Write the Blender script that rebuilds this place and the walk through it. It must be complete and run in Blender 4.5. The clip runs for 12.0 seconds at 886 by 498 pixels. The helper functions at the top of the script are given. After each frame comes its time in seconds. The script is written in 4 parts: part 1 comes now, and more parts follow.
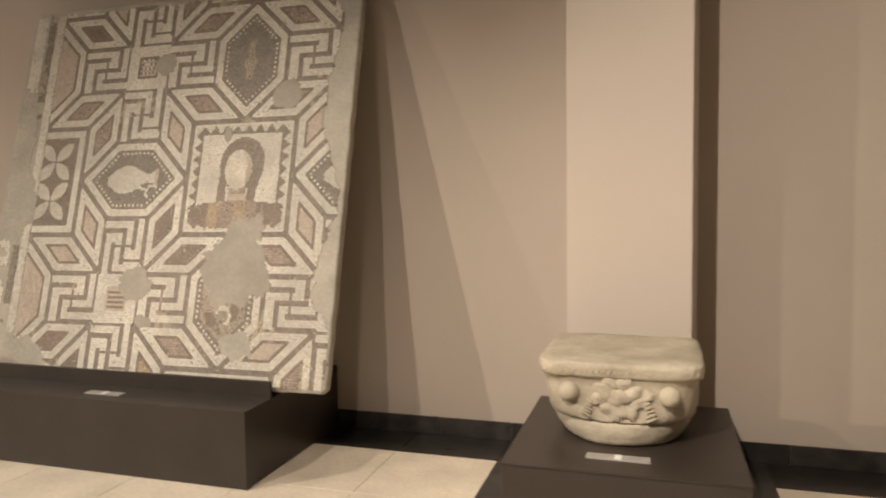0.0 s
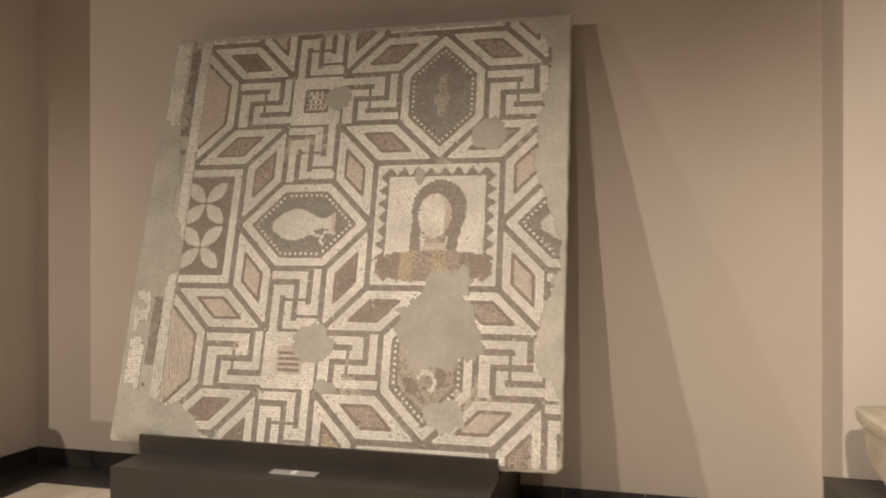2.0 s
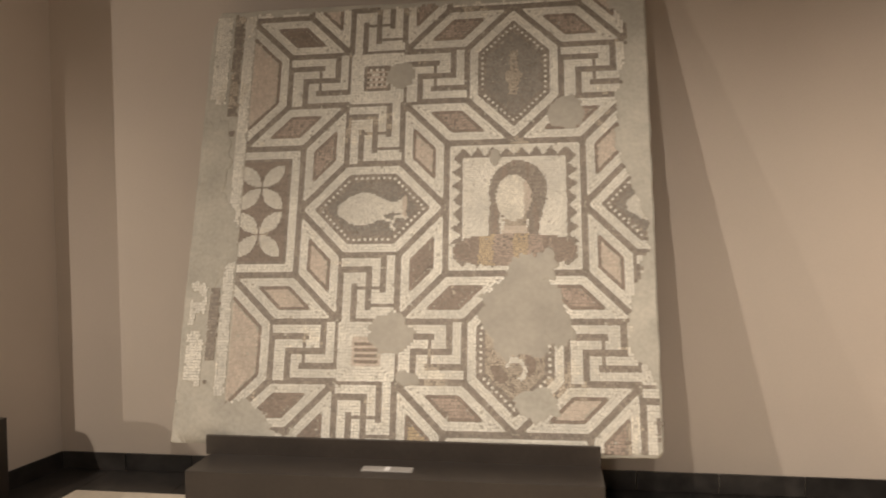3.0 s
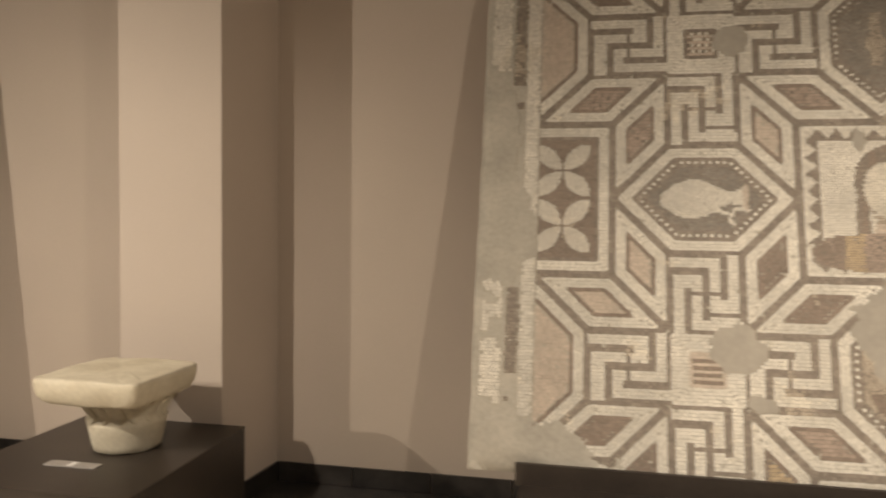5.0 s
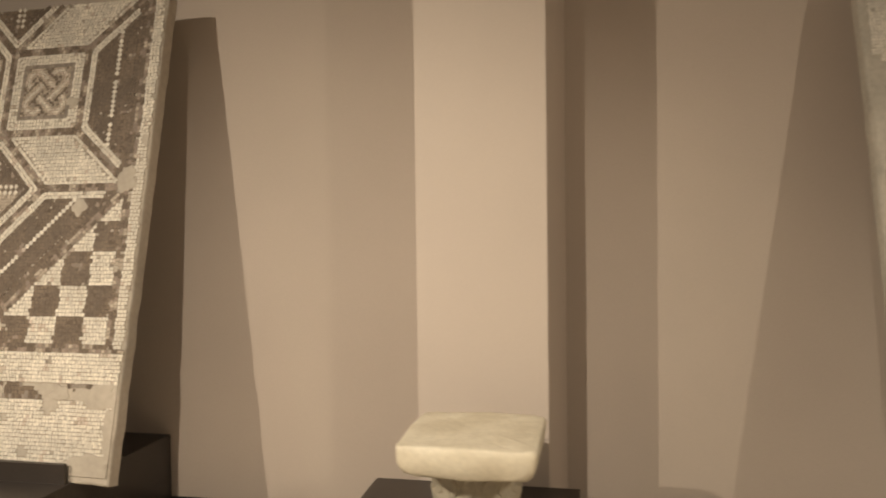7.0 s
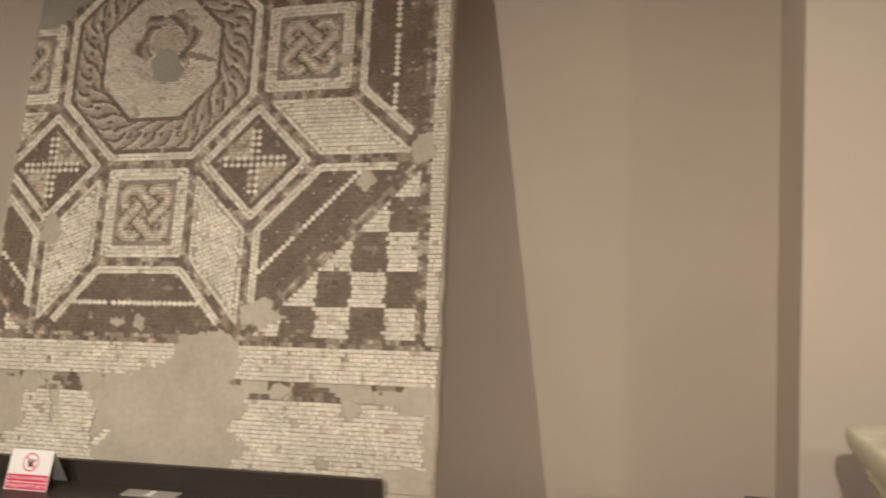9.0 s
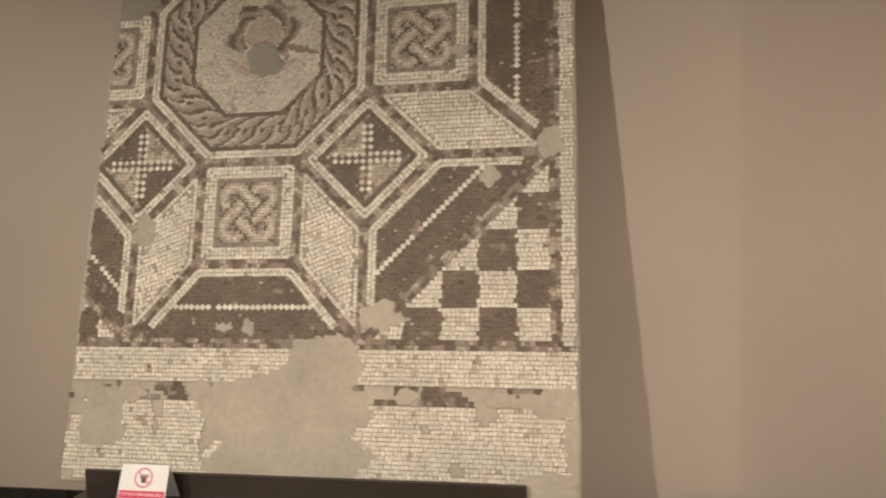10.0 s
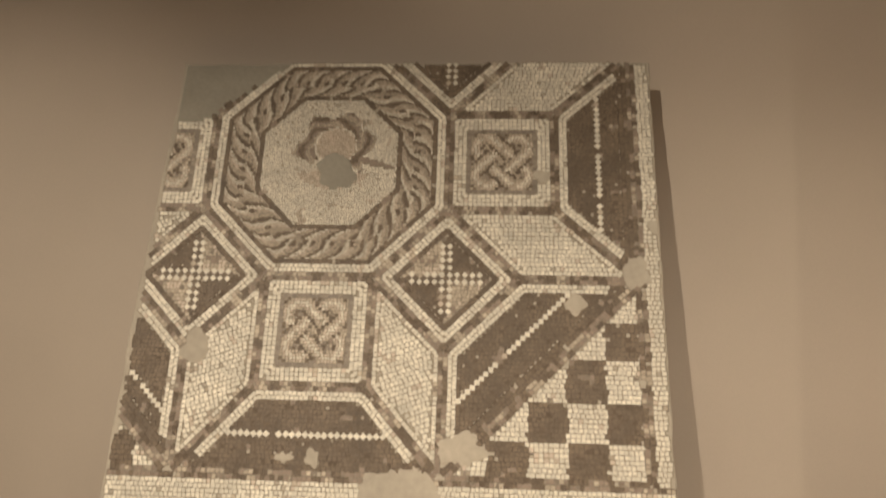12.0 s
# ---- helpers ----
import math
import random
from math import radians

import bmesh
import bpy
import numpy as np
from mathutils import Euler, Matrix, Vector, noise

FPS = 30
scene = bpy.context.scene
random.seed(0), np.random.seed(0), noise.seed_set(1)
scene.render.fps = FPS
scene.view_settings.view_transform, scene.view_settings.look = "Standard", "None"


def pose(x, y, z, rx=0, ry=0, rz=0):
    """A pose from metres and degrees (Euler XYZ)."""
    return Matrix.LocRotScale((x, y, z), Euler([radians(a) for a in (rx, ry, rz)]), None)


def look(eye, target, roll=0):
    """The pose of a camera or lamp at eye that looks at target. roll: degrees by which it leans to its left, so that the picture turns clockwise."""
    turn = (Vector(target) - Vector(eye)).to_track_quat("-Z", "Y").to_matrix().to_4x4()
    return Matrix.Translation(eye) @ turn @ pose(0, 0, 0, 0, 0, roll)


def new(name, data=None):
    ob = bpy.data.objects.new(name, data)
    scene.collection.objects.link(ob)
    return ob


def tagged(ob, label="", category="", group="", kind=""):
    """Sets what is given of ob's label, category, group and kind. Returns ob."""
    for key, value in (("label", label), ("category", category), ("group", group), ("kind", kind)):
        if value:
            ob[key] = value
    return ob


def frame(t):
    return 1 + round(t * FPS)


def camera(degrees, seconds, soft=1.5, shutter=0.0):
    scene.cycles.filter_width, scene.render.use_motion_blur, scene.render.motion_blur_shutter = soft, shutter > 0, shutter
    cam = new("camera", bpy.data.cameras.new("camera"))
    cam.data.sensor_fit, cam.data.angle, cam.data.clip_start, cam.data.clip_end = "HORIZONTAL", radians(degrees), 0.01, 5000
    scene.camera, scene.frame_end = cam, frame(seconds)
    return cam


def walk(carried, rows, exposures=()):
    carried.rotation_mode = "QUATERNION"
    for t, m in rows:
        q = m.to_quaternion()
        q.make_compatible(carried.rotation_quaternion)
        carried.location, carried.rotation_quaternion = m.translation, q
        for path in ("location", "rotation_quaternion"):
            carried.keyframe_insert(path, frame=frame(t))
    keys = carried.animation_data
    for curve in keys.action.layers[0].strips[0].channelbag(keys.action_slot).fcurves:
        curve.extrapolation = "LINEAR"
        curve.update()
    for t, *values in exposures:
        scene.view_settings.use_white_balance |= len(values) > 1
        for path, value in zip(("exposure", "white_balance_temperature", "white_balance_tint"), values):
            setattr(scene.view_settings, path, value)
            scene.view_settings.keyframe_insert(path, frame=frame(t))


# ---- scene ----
cam = camera(64.4, 12.0, soft=1.9, shutter=0.5)
PATH = [
    (0, (0.047, 0.02, 1.418), (-0.544, 1.926, 1.288), -0.8),
    (0.5, (-0.32, 0.077, 1.41), (-0.88, 1.995, 1.315), -0.6),
    (1, (-0.691, 0.005, 1.427), (-1.211, 1.935, 1.376), 0.2),
    (1.5, (-1.034, -0.028, 1.473), (-1.563, 1.899, 1.39), 0.0),
    (2, (-1.416, 0.047, 1.469), (-1.881, 1.992, 1.462), -0.0),
    (2.5, (-1.768, 0.069, 1.436), (-2.141, 2.034, 1.443), 0.8),
    (2.7, (-1.906, 0.04, 1.451), (-2.252, 2.009, 1.422), -0.3),
    (4.3, (-3.065, 0.23, 1.506), (-3.226, 2.221, 1.4), 1.1),
    (4.5, (-3.175, 0.275, 1.492), (-3.419, 2.255, 1.358), 0.9),
    (5, (-3.577, 0.383, 1.494), (-3.952, 2.345, 1.405), 0.7),
    (5.5, (-3.986, 0.41, 1.524), (-4.356, 2.373, 1.432), -0.6),
    (6, (-4.379, 0.464, 1.505), (-4.808, 2.415, 1.412), -0.8),
    (6.5, (-4.747, 0.568, 1.511), (-5.225, 2.509, 1.451), -0.7),
    (6.7, (-4.902, 0.586, 1.529), (-5.335, 2.538, 1.483), -0.7),
    (8.3, (-6.115, 0.767, 1.486), (-6.447, 2.738, 1.409), -0.7),
    (8.5, (-6.244, 0.757, 1.518), (-6.599, 2.722, 1.401), 0.1),
    (9, (-6.597, 0.797, 1.541), (-7.0, 2.753, 1.432), -0.7),
    (9.5, (-6.898, 0.848, 1.506), (-7.35, 2.795, 1.449), 0.2),
    (10, (-7.229, 0.782, 1.54), (-7.549, 2.754, 1.428), -1.4),
    (10.5, (-7.498, 0.901, 1.508), (-7.829, 2.871, 1.419), -0.5),
    (11, (-7.64, 0.947, 1.55), (-7.899, 2.929, 1.471), 0.8),
    (11.5, (-7.814, 0.9, 1.644), (-7.931, 2.897, 1.656), 0.0),
    (12, (-7.885, 0.816, 1.642), (-7.973, 2.807, 1.811), 1.1),
]
EXPOSURES = [
    (0, 0.0, 6430, 9.5), (1, -0.05, 6290, 9.5), (2.5, 0.0, 6280, 9.5), (4.5, -0.05, 6430, 9.5), (5, -0.05, 6580, 8.5), (5.5, -0.08, 6760, 7.5), (6, 0.10, 6790, 7.5),
    (6.5, 0.12, 6790, 7.5), (8.5, -0.20, 6400, 9.0), (9, -0.18, 6380, 9.5), (9.5, -0.15, 6400, 9.5), (10, -0.17, 6390, 9.5), (10.5, -0.23, 6390, 9.5), (11.5, -0.20, 6580, 8.5), (12, -0.06, 6800, 7.0),
]
walk(cam, [(t, look(eye, target, roll)) for t, eye, target, roll in PATH], EXPOSURES)

# ---- light ----
world = bpy.data.worlds.new("world")
scene.world = world
world.use_nodes = True
world.node_tree.nodes["Background"].inputs[0].default_value = (1.0, 0.86, 0.68, 1)
world.node_tree.nodes["Background"].inputs[1].default_value = 0.02

LAMP_Y, LAMP_Z = 0.1, 3.4


def spot(x, target, watts, y=LAMP_Y, z=LAMP_Z, cone=98, size=0.035):
    """One warm spot of the ceiling track."""
    lamp = bpy.data.lights.new("track_spot", "SPOT")
    lamp.energy, lamp.spot_size, lamp.spot_blend = watts, radians(cone), 1.0
    lamp.shadow_soft_size, lamp.color = size, (1.0, 0.872, 0.735)
    ob = new("track_spot", lamp)
    ob.matrix_world = look((x, y, z), target)
    return ob


spot(-0.8, (4.05, 3.7, -2.2), 658, cone=119)
spot(-1.9, (-4.8, 3.7, -2.2), 204, cone=117)
spot(-2.95, (-1.3, 3.7, 0.25), 285, cone=61)
spot(-5.2, (0.3, 3.7, -1.2), 500, cone=76)
spot(-6.35, (-6.1, 3.7, -1.9), 440, cone=97)
spot(-9.15, (-5.3, 3.7, -0.75), 525, y=-0.5, z=3.5, cone=106)
spot(-10.3, (-10.2, 3.7, 0.35), 570, y=-0.3, z=3.5, cone=80)


# ---- materials ----
def material(name, base, rough=0.6, vary=0.12, scale=6.0, grain=60.0, bump=0.0, bump_scale=80.0, metal=0.0, tint=None, island=0.0, obj=0.0, spec=0.5):
    """A surface with stains at a large scale, grain at a small one, fine relief, and some spread from piece to piece."""
    mat = bpy.data.materials.new(name)
    mat.use_nodes = True
    nt = mat.node_tree
    bsdf = nt.nodes["Principled BSDF"]
    n, link = nt.nodes.new, nt.links.new
    coord = n("ShaderNodeTexCoord")
    geo = n("ShaderNodeNewGeometry")
    big, small = n("ShaderNodeTexNoise"), n("ShaderNodeTexNoise")
    big.inputs["Scale"].default_value, big.inputs["Detail"].default_value = scale, 5
    small.inputs["Scale"].default_value, small.inputs["Detail"].default_value = grain, 3
    link(geo.outputs["Position"], big.inputs["Vector"])
    link(geo.outputs["Position"], small.inputs["Vector"])
    mix = n("ShaderNodeMix")
    mix.data_type = "RGBA"
    dark = [c * (1 - vary) for c in base] if tint is None else tint
    light = [min(1, c * (1 + vary)) for c in base]
    mix.inputs[6].default_value, mix.inputs[7].default_value = (*dark, 1), (*light, 1)
    ramp = n("ShaderNodeMapRange")
    ramp.inputs[1].default_value, ramp.inputs[2].default_value = 0.3, 0.7
    link(big.outputs["Fac"], ramp.inputs[0])
    link(ramp.outputs[0], mix.inputs[0])
    hsv = n("ShaderNodeHueSaturation")
    val = n("ShaderNodeMapRange")
    val.inputs[1].default_value, val.inputs[2].default_value = 0.25, 0.75
    val.inputs[3].default_value, val.inputs[4].default_value = 1 - vary * 0.7, 1 + vary * 0.7
    link(small.outputs["Fac"], val.inputs[0])
    last = val.outputs[0]
    if island or obj:
        rnd = geo.outputs["Random Per Island"] if island else n("ShaderNodeObjectInfo").outputs["Random"]
        spread = n("ShaderNodeMapRange")
        amount = island or obj
        spread.inputs[3].default_value, spread.inputs[4].default_value = 1 - amount, 1 + amount
        link(rnd, spread.inputs[0])
        mul = n("ShaderNodeMath")
        mul.operation = "MULTIPLY"
        link(last, mul.inputs[0])
        link(spread.outputs[0], mul.inputs[1])
        last = mul.outputs[0]
    link(last, hsv.inputs["Value"])
    link(mix.outputs[2], hsv.inputs["Color"])
    link(hsv.outputs[0], bsdf.inputs["Base Color"])
    bsdf.inputs["Roughness"].default_value, bsdf.inputs["Metallic"].default_value = rough, metal
    bsdf.inputs["Specular IOR Level"].default_value = spec
    if bump:
        tex, rel = n("ShaderNodeTexNoise"), n("ShaderNodeBump")
        tex.inputs["Scale"].default_value, tex.inputs["Detail"].default_value = bump_scale, 6
        rel.inputs["Strength"].default_value, rel.inputs["Distance"].default_value = bump, 0.004
        link(geo.outputs["Position"], tex.inputs["Vector"])
        link(tex.outputs["Fac"], rel.inputs["Height"])
        link(rel.outputs[0], bsdf.inputs["Normal"])
    return mat


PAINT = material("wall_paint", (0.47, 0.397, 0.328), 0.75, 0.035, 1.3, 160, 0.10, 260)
# wall beige made paler: the pilasters' stronger lamplight is put into the colour
PAINT_LIT = material("wall_paint_lit", (0.54, 0.462, 0.39), 0.72, 0.03, 1.5, 160, 0.10, 260)
# a darkened copy of the wall beige, for the walls out of view
PAINT_DARKENED = material("wall_paint_darkened", (0.30, 0.26, 0.225), 0.8, 0.05, 1.3, 120, 0.1, 200)
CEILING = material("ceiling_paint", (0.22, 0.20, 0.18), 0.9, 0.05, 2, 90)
CREAM = material("cream_floor_stone", (0.76, 0.66, 0.525), 0.28, 0.12, 3.5, 40, 0.03, 90, obj=0.05)
JOINT = material("floor_joint", (0.46, 0.40, 0.31), 0.8, 0.1, 5, 80)
GRANITE = material("black_granite", (0.030, 0.026, 0.023), 0.30, 0.4, 12, 190, 0.02, 120, obj=0.3)
LACQUER = material("dark_brown_lacquer", (0.036, 0.0275, 0.0215), 0.38, 0.16, 4, 60, 0.04, 140)
PLASTER1 = material("grey_lime_plaster", (0.435, 0.397, 0.33), 0.85, 0.14, 5, 50, 0.16, 50)
PLASTER_GREY = material("smooth_grey_plaster", (0.365, 0.328, 0.272), 0.85, 0.10, 6, 40, 0.07, 45)
PLASTER2 = material("warm_grey_plaster", (0.405, 0.355, 0.288), 0.85, 0.12, 4, 40, 0.10, 45)
PLASTER_BLUE = material("blue_grey_plaster", (0.275, 0.25, 0.205), 0.85, 0.10, 6, 70, 0.25, 45)
MORTAR_PALE = material("pale_mortar", (0.43, 0.385, 0.31), 0.9, 0.2, 30, 120, 0.4, 120)
MORTAR_MID = material("brown_mortar", (0.255, 0.212, 0.16), 0.9, 0.25, 30, 120, 0.4, 120)
MORTAR_DARK = material("black_mortar", (0.125, 0.093, 0.067), 0.9, 0.2, 30, 120, 0.4, 120)
MORTAR_LINE = material("grey_brown_mortar", (0.235, 0.195, 0.155), 0.9, 0.2, 30, 120, 0.4, 120)
STONE = material("weathered_limestone", (0.47, 0.41, 0.31), 0.8, 0.14, 7, 70, 0.7, 70, tint=(0.37, 0.315, 0.235))
MARBLE = material("pale_marble", (0.66, 0.60, 0.47), 0.65, 0.10, 8, 50, 0.4, 50, tint=(0.56, 0.49, 0.36))
CARD = material("white_card", (0.82, 0.80, 0.77), 0.5, 0.03, 9, 90)
RED = material("red_print", (0.66, 0.035, 0.11), 0.5, 0.05, 9, 90)
INK = material("black_print", (0.03, 0.028, 0.03), 0.5, 0.05, 9, 90)
PLATE = material("grey_acrylic_plate", (0.37, 0.34, 0.31), 0.35, 0.06, 20, 90)
PLATE_INK = material("grey_plate_print", (0.30, 0.27, 0.24), 0.5, 0.05, 20, 90)

TES = {
    "W": material("cream_tessera", (0.65, 0.605, 0.52), 0.6, 0.15, 4, 120, 0.2, 150, island=0.09),
    "V": material("ivory_tessera", (0.66, 0.605, 0.505), 0.6, 0.16, 7, 120, 0.2, 150, island=0.12),
    "D": material("grey_brown_tessera", (0.25, 0.208, 0.165), 0.6, 0.16, 9, 120, 0.2, 150, island=0.20),
    "K": material("dark_brown_tessera", (0.145, 0.106, 0.072), 0.6, 0.28, 8, 70, 0.2, 150, island=0.07),
    "T": material("terracotta_tessera", (0.37, 0.285, 0.225), 0.6, 0.15, 9, 120, 0.2, 150, island=0.14),
    "O": material("ochre_tessera", (0.46, 0.35, 0.215), 0.6, 0.14, 9, 120, 0.2, 150, island=0.12),
    "B": material("umber_tessera", (0.25, 0.19, 0.145), 0.6, 0.14, 9, 120, 0.2, 150, island=0.14),
    "P": material("rose_beige_tessera", (0.52, 0.43, 0.345), 0.6, 0.1, 9, 120, 0.2, 150, island=0.10),
    "G": material("slate_tessera", (0.24, 0.215, 0.18), 0.6, 0.16, 7, 120, 0.2, 150, island=0.15),
    "S": material("sand_tessera", (0.43, 0.36, 0.275), 0.6, 0.14, 9, 120, 0.2, 150, island=0.16),
}
TES_ORDER = list(TES)


# ---- mesh helpers ----
def mesh_of(name, bm, mat, smooth=False):
    me = bpy.data.meshes.new(name)
    bmesh.ops.recalc_face_normals(bm, faces=bm.faces)
    bm.to_mesh(me)
    bm.free()
    me.materials.append(mat)
    if smooth:
        me.polygons.foreach_set("use_smooth", [True] * len(me.polygons))
    return me


def part(name, bm, mat, parent=None, label="", smooth=False):
    ob = new(name, mesh_of(name, bm, mat, smooth))
    if parent is not None:
        ob.parent = parent
    return tagged(ob, label)


def thing(name, label, category, at=(0, 0, 0), group="", kind="", turn=0):
    ob = new(name)
    ob.empty_display_size = 0.1
    ob.matrix_world = pose(*at, 0, 0, turn)
    return tagged(ob, label, category, group, kind)


def box(x0, x1, y0, y1, z0, z1, bevel=0.0, seg=2, bm=None):
    bm = bm or bmesh.new()
    made = bmesh.ops.create_cube(bm, size=1)["verts"]
    for v in made:
        v.co = ((x0 + x1) / 2 + v.co.x * (x1 - x0), (y0 + y1) / 2 + v.co.y * (y1 - y0), (z0 + z1) / 2 + v.co.z * (z1 - z0))
    if bevel:
        edges = {e for v in made for e in v.link_edges}
        bmesh.ops.bevel(bm, geom=list(edges), offset=bevel, segments=seg, affect="EDGES", profile=0.6)
    return bm


def prism(points, z0, z1):
    """An upright prism over a plan outline."""
    bm = bmesh.new()
    low = [bm.verts.new((x, y, z0)) for x, y in points]
    top = [bm.verts.new((x, y, z1)) for x, y in points]
    bm.faces.new(low), bm.faces.new(top)
    for i in range(len(points)):
        j = (i + 1) % len(points)
        bm.faces.new((low[i], low[j], top[j], top[i]))
    return bm


def loft(rings, closed_ends=True):
    """A skin over rings of equal length."""
    bm = bmesh.new()
    rows = [[bm.verts.new(p) for p in ring] for ring in rings]
    for a, b in zip(rows, rows[1:]):
        for i in range(len(a)):
            j = (i + 1) % len(a)
            bm.faces.new((a[i], a[j], b[j], b[i]))
    if closed_ends:
        bm.faces.new(rows[0]), bm.faces.new(rows[-1])
    return bm


def super_ring(rx, ry, z, power, n=72, cx=0.0, cy=0.0):
    out = []
    for k in range(n):
        a = 2 * math.pi * k / n
        c, s = math.cos(a), math.sin(a)
        out.append((cx + rx * math.copysign(abs(c) ** (2 / power), c), cy + ry * math.copysign(abs(s) ** (2 / power), s), z))
    return out


def rough_up(bm, amount, scale, seed=0.0):
    """Wear: pushes the vertices about by smooth noise."""
    for v in bm.verts:
        p = v.co * scale + Vector((seed, seed * 1.7, -seed))
        v.co += Vector((noise.noise(p), noise.noise(p + Vector((9, 2, 5))), noise.noise(p + Vector((3, 8, 1))))) * amount


# ---- the room ----
WALL, H = 4.06, 3.7
PIL = ((-0.40, 0.19, -0.35, 0.24), (-5.836, -5.281, -5.79, -5.215), (-11.3, -10.745, -11.254, -10.68))
PIL_Y = 3.548
FLOOR_EDGE = 0.336

floor = part("floor", box(-14.2, 4.2, -4.2, WALL + 0.2, -0.15, -0.012), JOINT, label="cream polished stone floor in large tiles")
tagged(floor, category="floor", kind="structure")
tagged(part("wall_main", box(-14.2, 4.2, WALL, WALL + 0.2, -0.012, H), PAINT, label="beige painted gallery wall behind the mosaics"), category="wall", kind="structure")
# unseen back and end walls, added to close the room
tagged(part("wall_back", box(-14.2, 4.2, -4.2, -4.0, -0.012, H), PAINT_DARKENED, label="plain beige wall closing the gallery"), category="wall", kind="structure")
tagged(part("wall_east", box(4.0, 4.2, -4.0, WALL, -0.012, H), PAINT_DARKENED, label="plain beige end wall"), category="wall", kind="structure")
tagged(part("wall_west", box(-14.2, -14.0, -4.0, WALL, -0.012, H), PAINT_DARKENED, label="plain beige end wall"), category="wall", kind="structure")
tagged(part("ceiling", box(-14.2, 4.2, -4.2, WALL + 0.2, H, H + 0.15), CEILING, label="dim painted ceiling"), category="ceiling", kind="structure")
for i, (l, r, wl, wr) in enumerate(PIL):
    ob = part("pilaster", prism([(l, PIL_Y), (r, PIL_Y), (wr, WALL), (wl, WALL)], 0, H - 0.001), PAINT_LIT, label="beige painted pilaster standing out from the wall")
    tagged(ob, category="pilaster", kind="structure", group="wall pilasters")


# ---- leaning mosaic panels ----
class Panel:
    """A plane that leans on the wall: u runs along it, v up the slope, w out of its face."""

    def __init__(self, origin, yaw, lean):
        self.m = Matrix.Translation(origin) @ Matrix.Rotation(yaw, 4, "Z") @ Matrix.Rotation(math.pi / 2 - lean, 4, "X")


BORDER_U = 0.2051


def inset(poly, d):
    """A convex, counter-clockwise outline moved inwards; None once it has closed up."""
    out = list(poly)
    for (x0, y0), (x1, y1) in zip(poly, poly[1:] + poly[:1]):
        length = math.hypot(x1 - x0, y1 - y0)
        if length < 1e-6:
            continue
        nx, ny = -(y1 - y0) / length, (x1 - x0) / length
        gone = 0 if abs(x0 - BORDER_U) + abs(x1 - BORDER_U) < 1e-5 else d
        off = [nx * (x - x0) + ny * (y - y0) - gone for x, y in out]
        cut = []
        for k in range(len(out)):
            (px, py), (qx, qy), a, b = out[k], out[(k + 1) % len(out)], off[k], off[(k + 1) % len(out)]
            if a >= 0:
                cut.append((px, py))
            if (a < 0) != (b < 0):
                f = a / (a - b)
                cut.append((px + (qx - px) * f, py + (qy - py) * f))
        out = cut
        if len(out) < 3:
            return None
    area = sum(p[0] * q[1] - q[0] * p[1] for p, q in zip(out, out[1:] + out[:1])) / 2
    return out if area > 0.0002 else None


def ccw(poly):
    area = sum(p[0] * q[1] - q[0] * p[1] for p, q in zip(poly, poly[1:] + poly[:1]))
    return poly if area > 0 else poly[::-1]


def inside(poly, u, v):
    for (x0, y0), (x1, y1) in zip(poly, poly[1:] + poly[:1]):
        if (x1 - x0) * (v - y0) - (y1 - y0) * (u - x0) < 0:
            return False
    return True


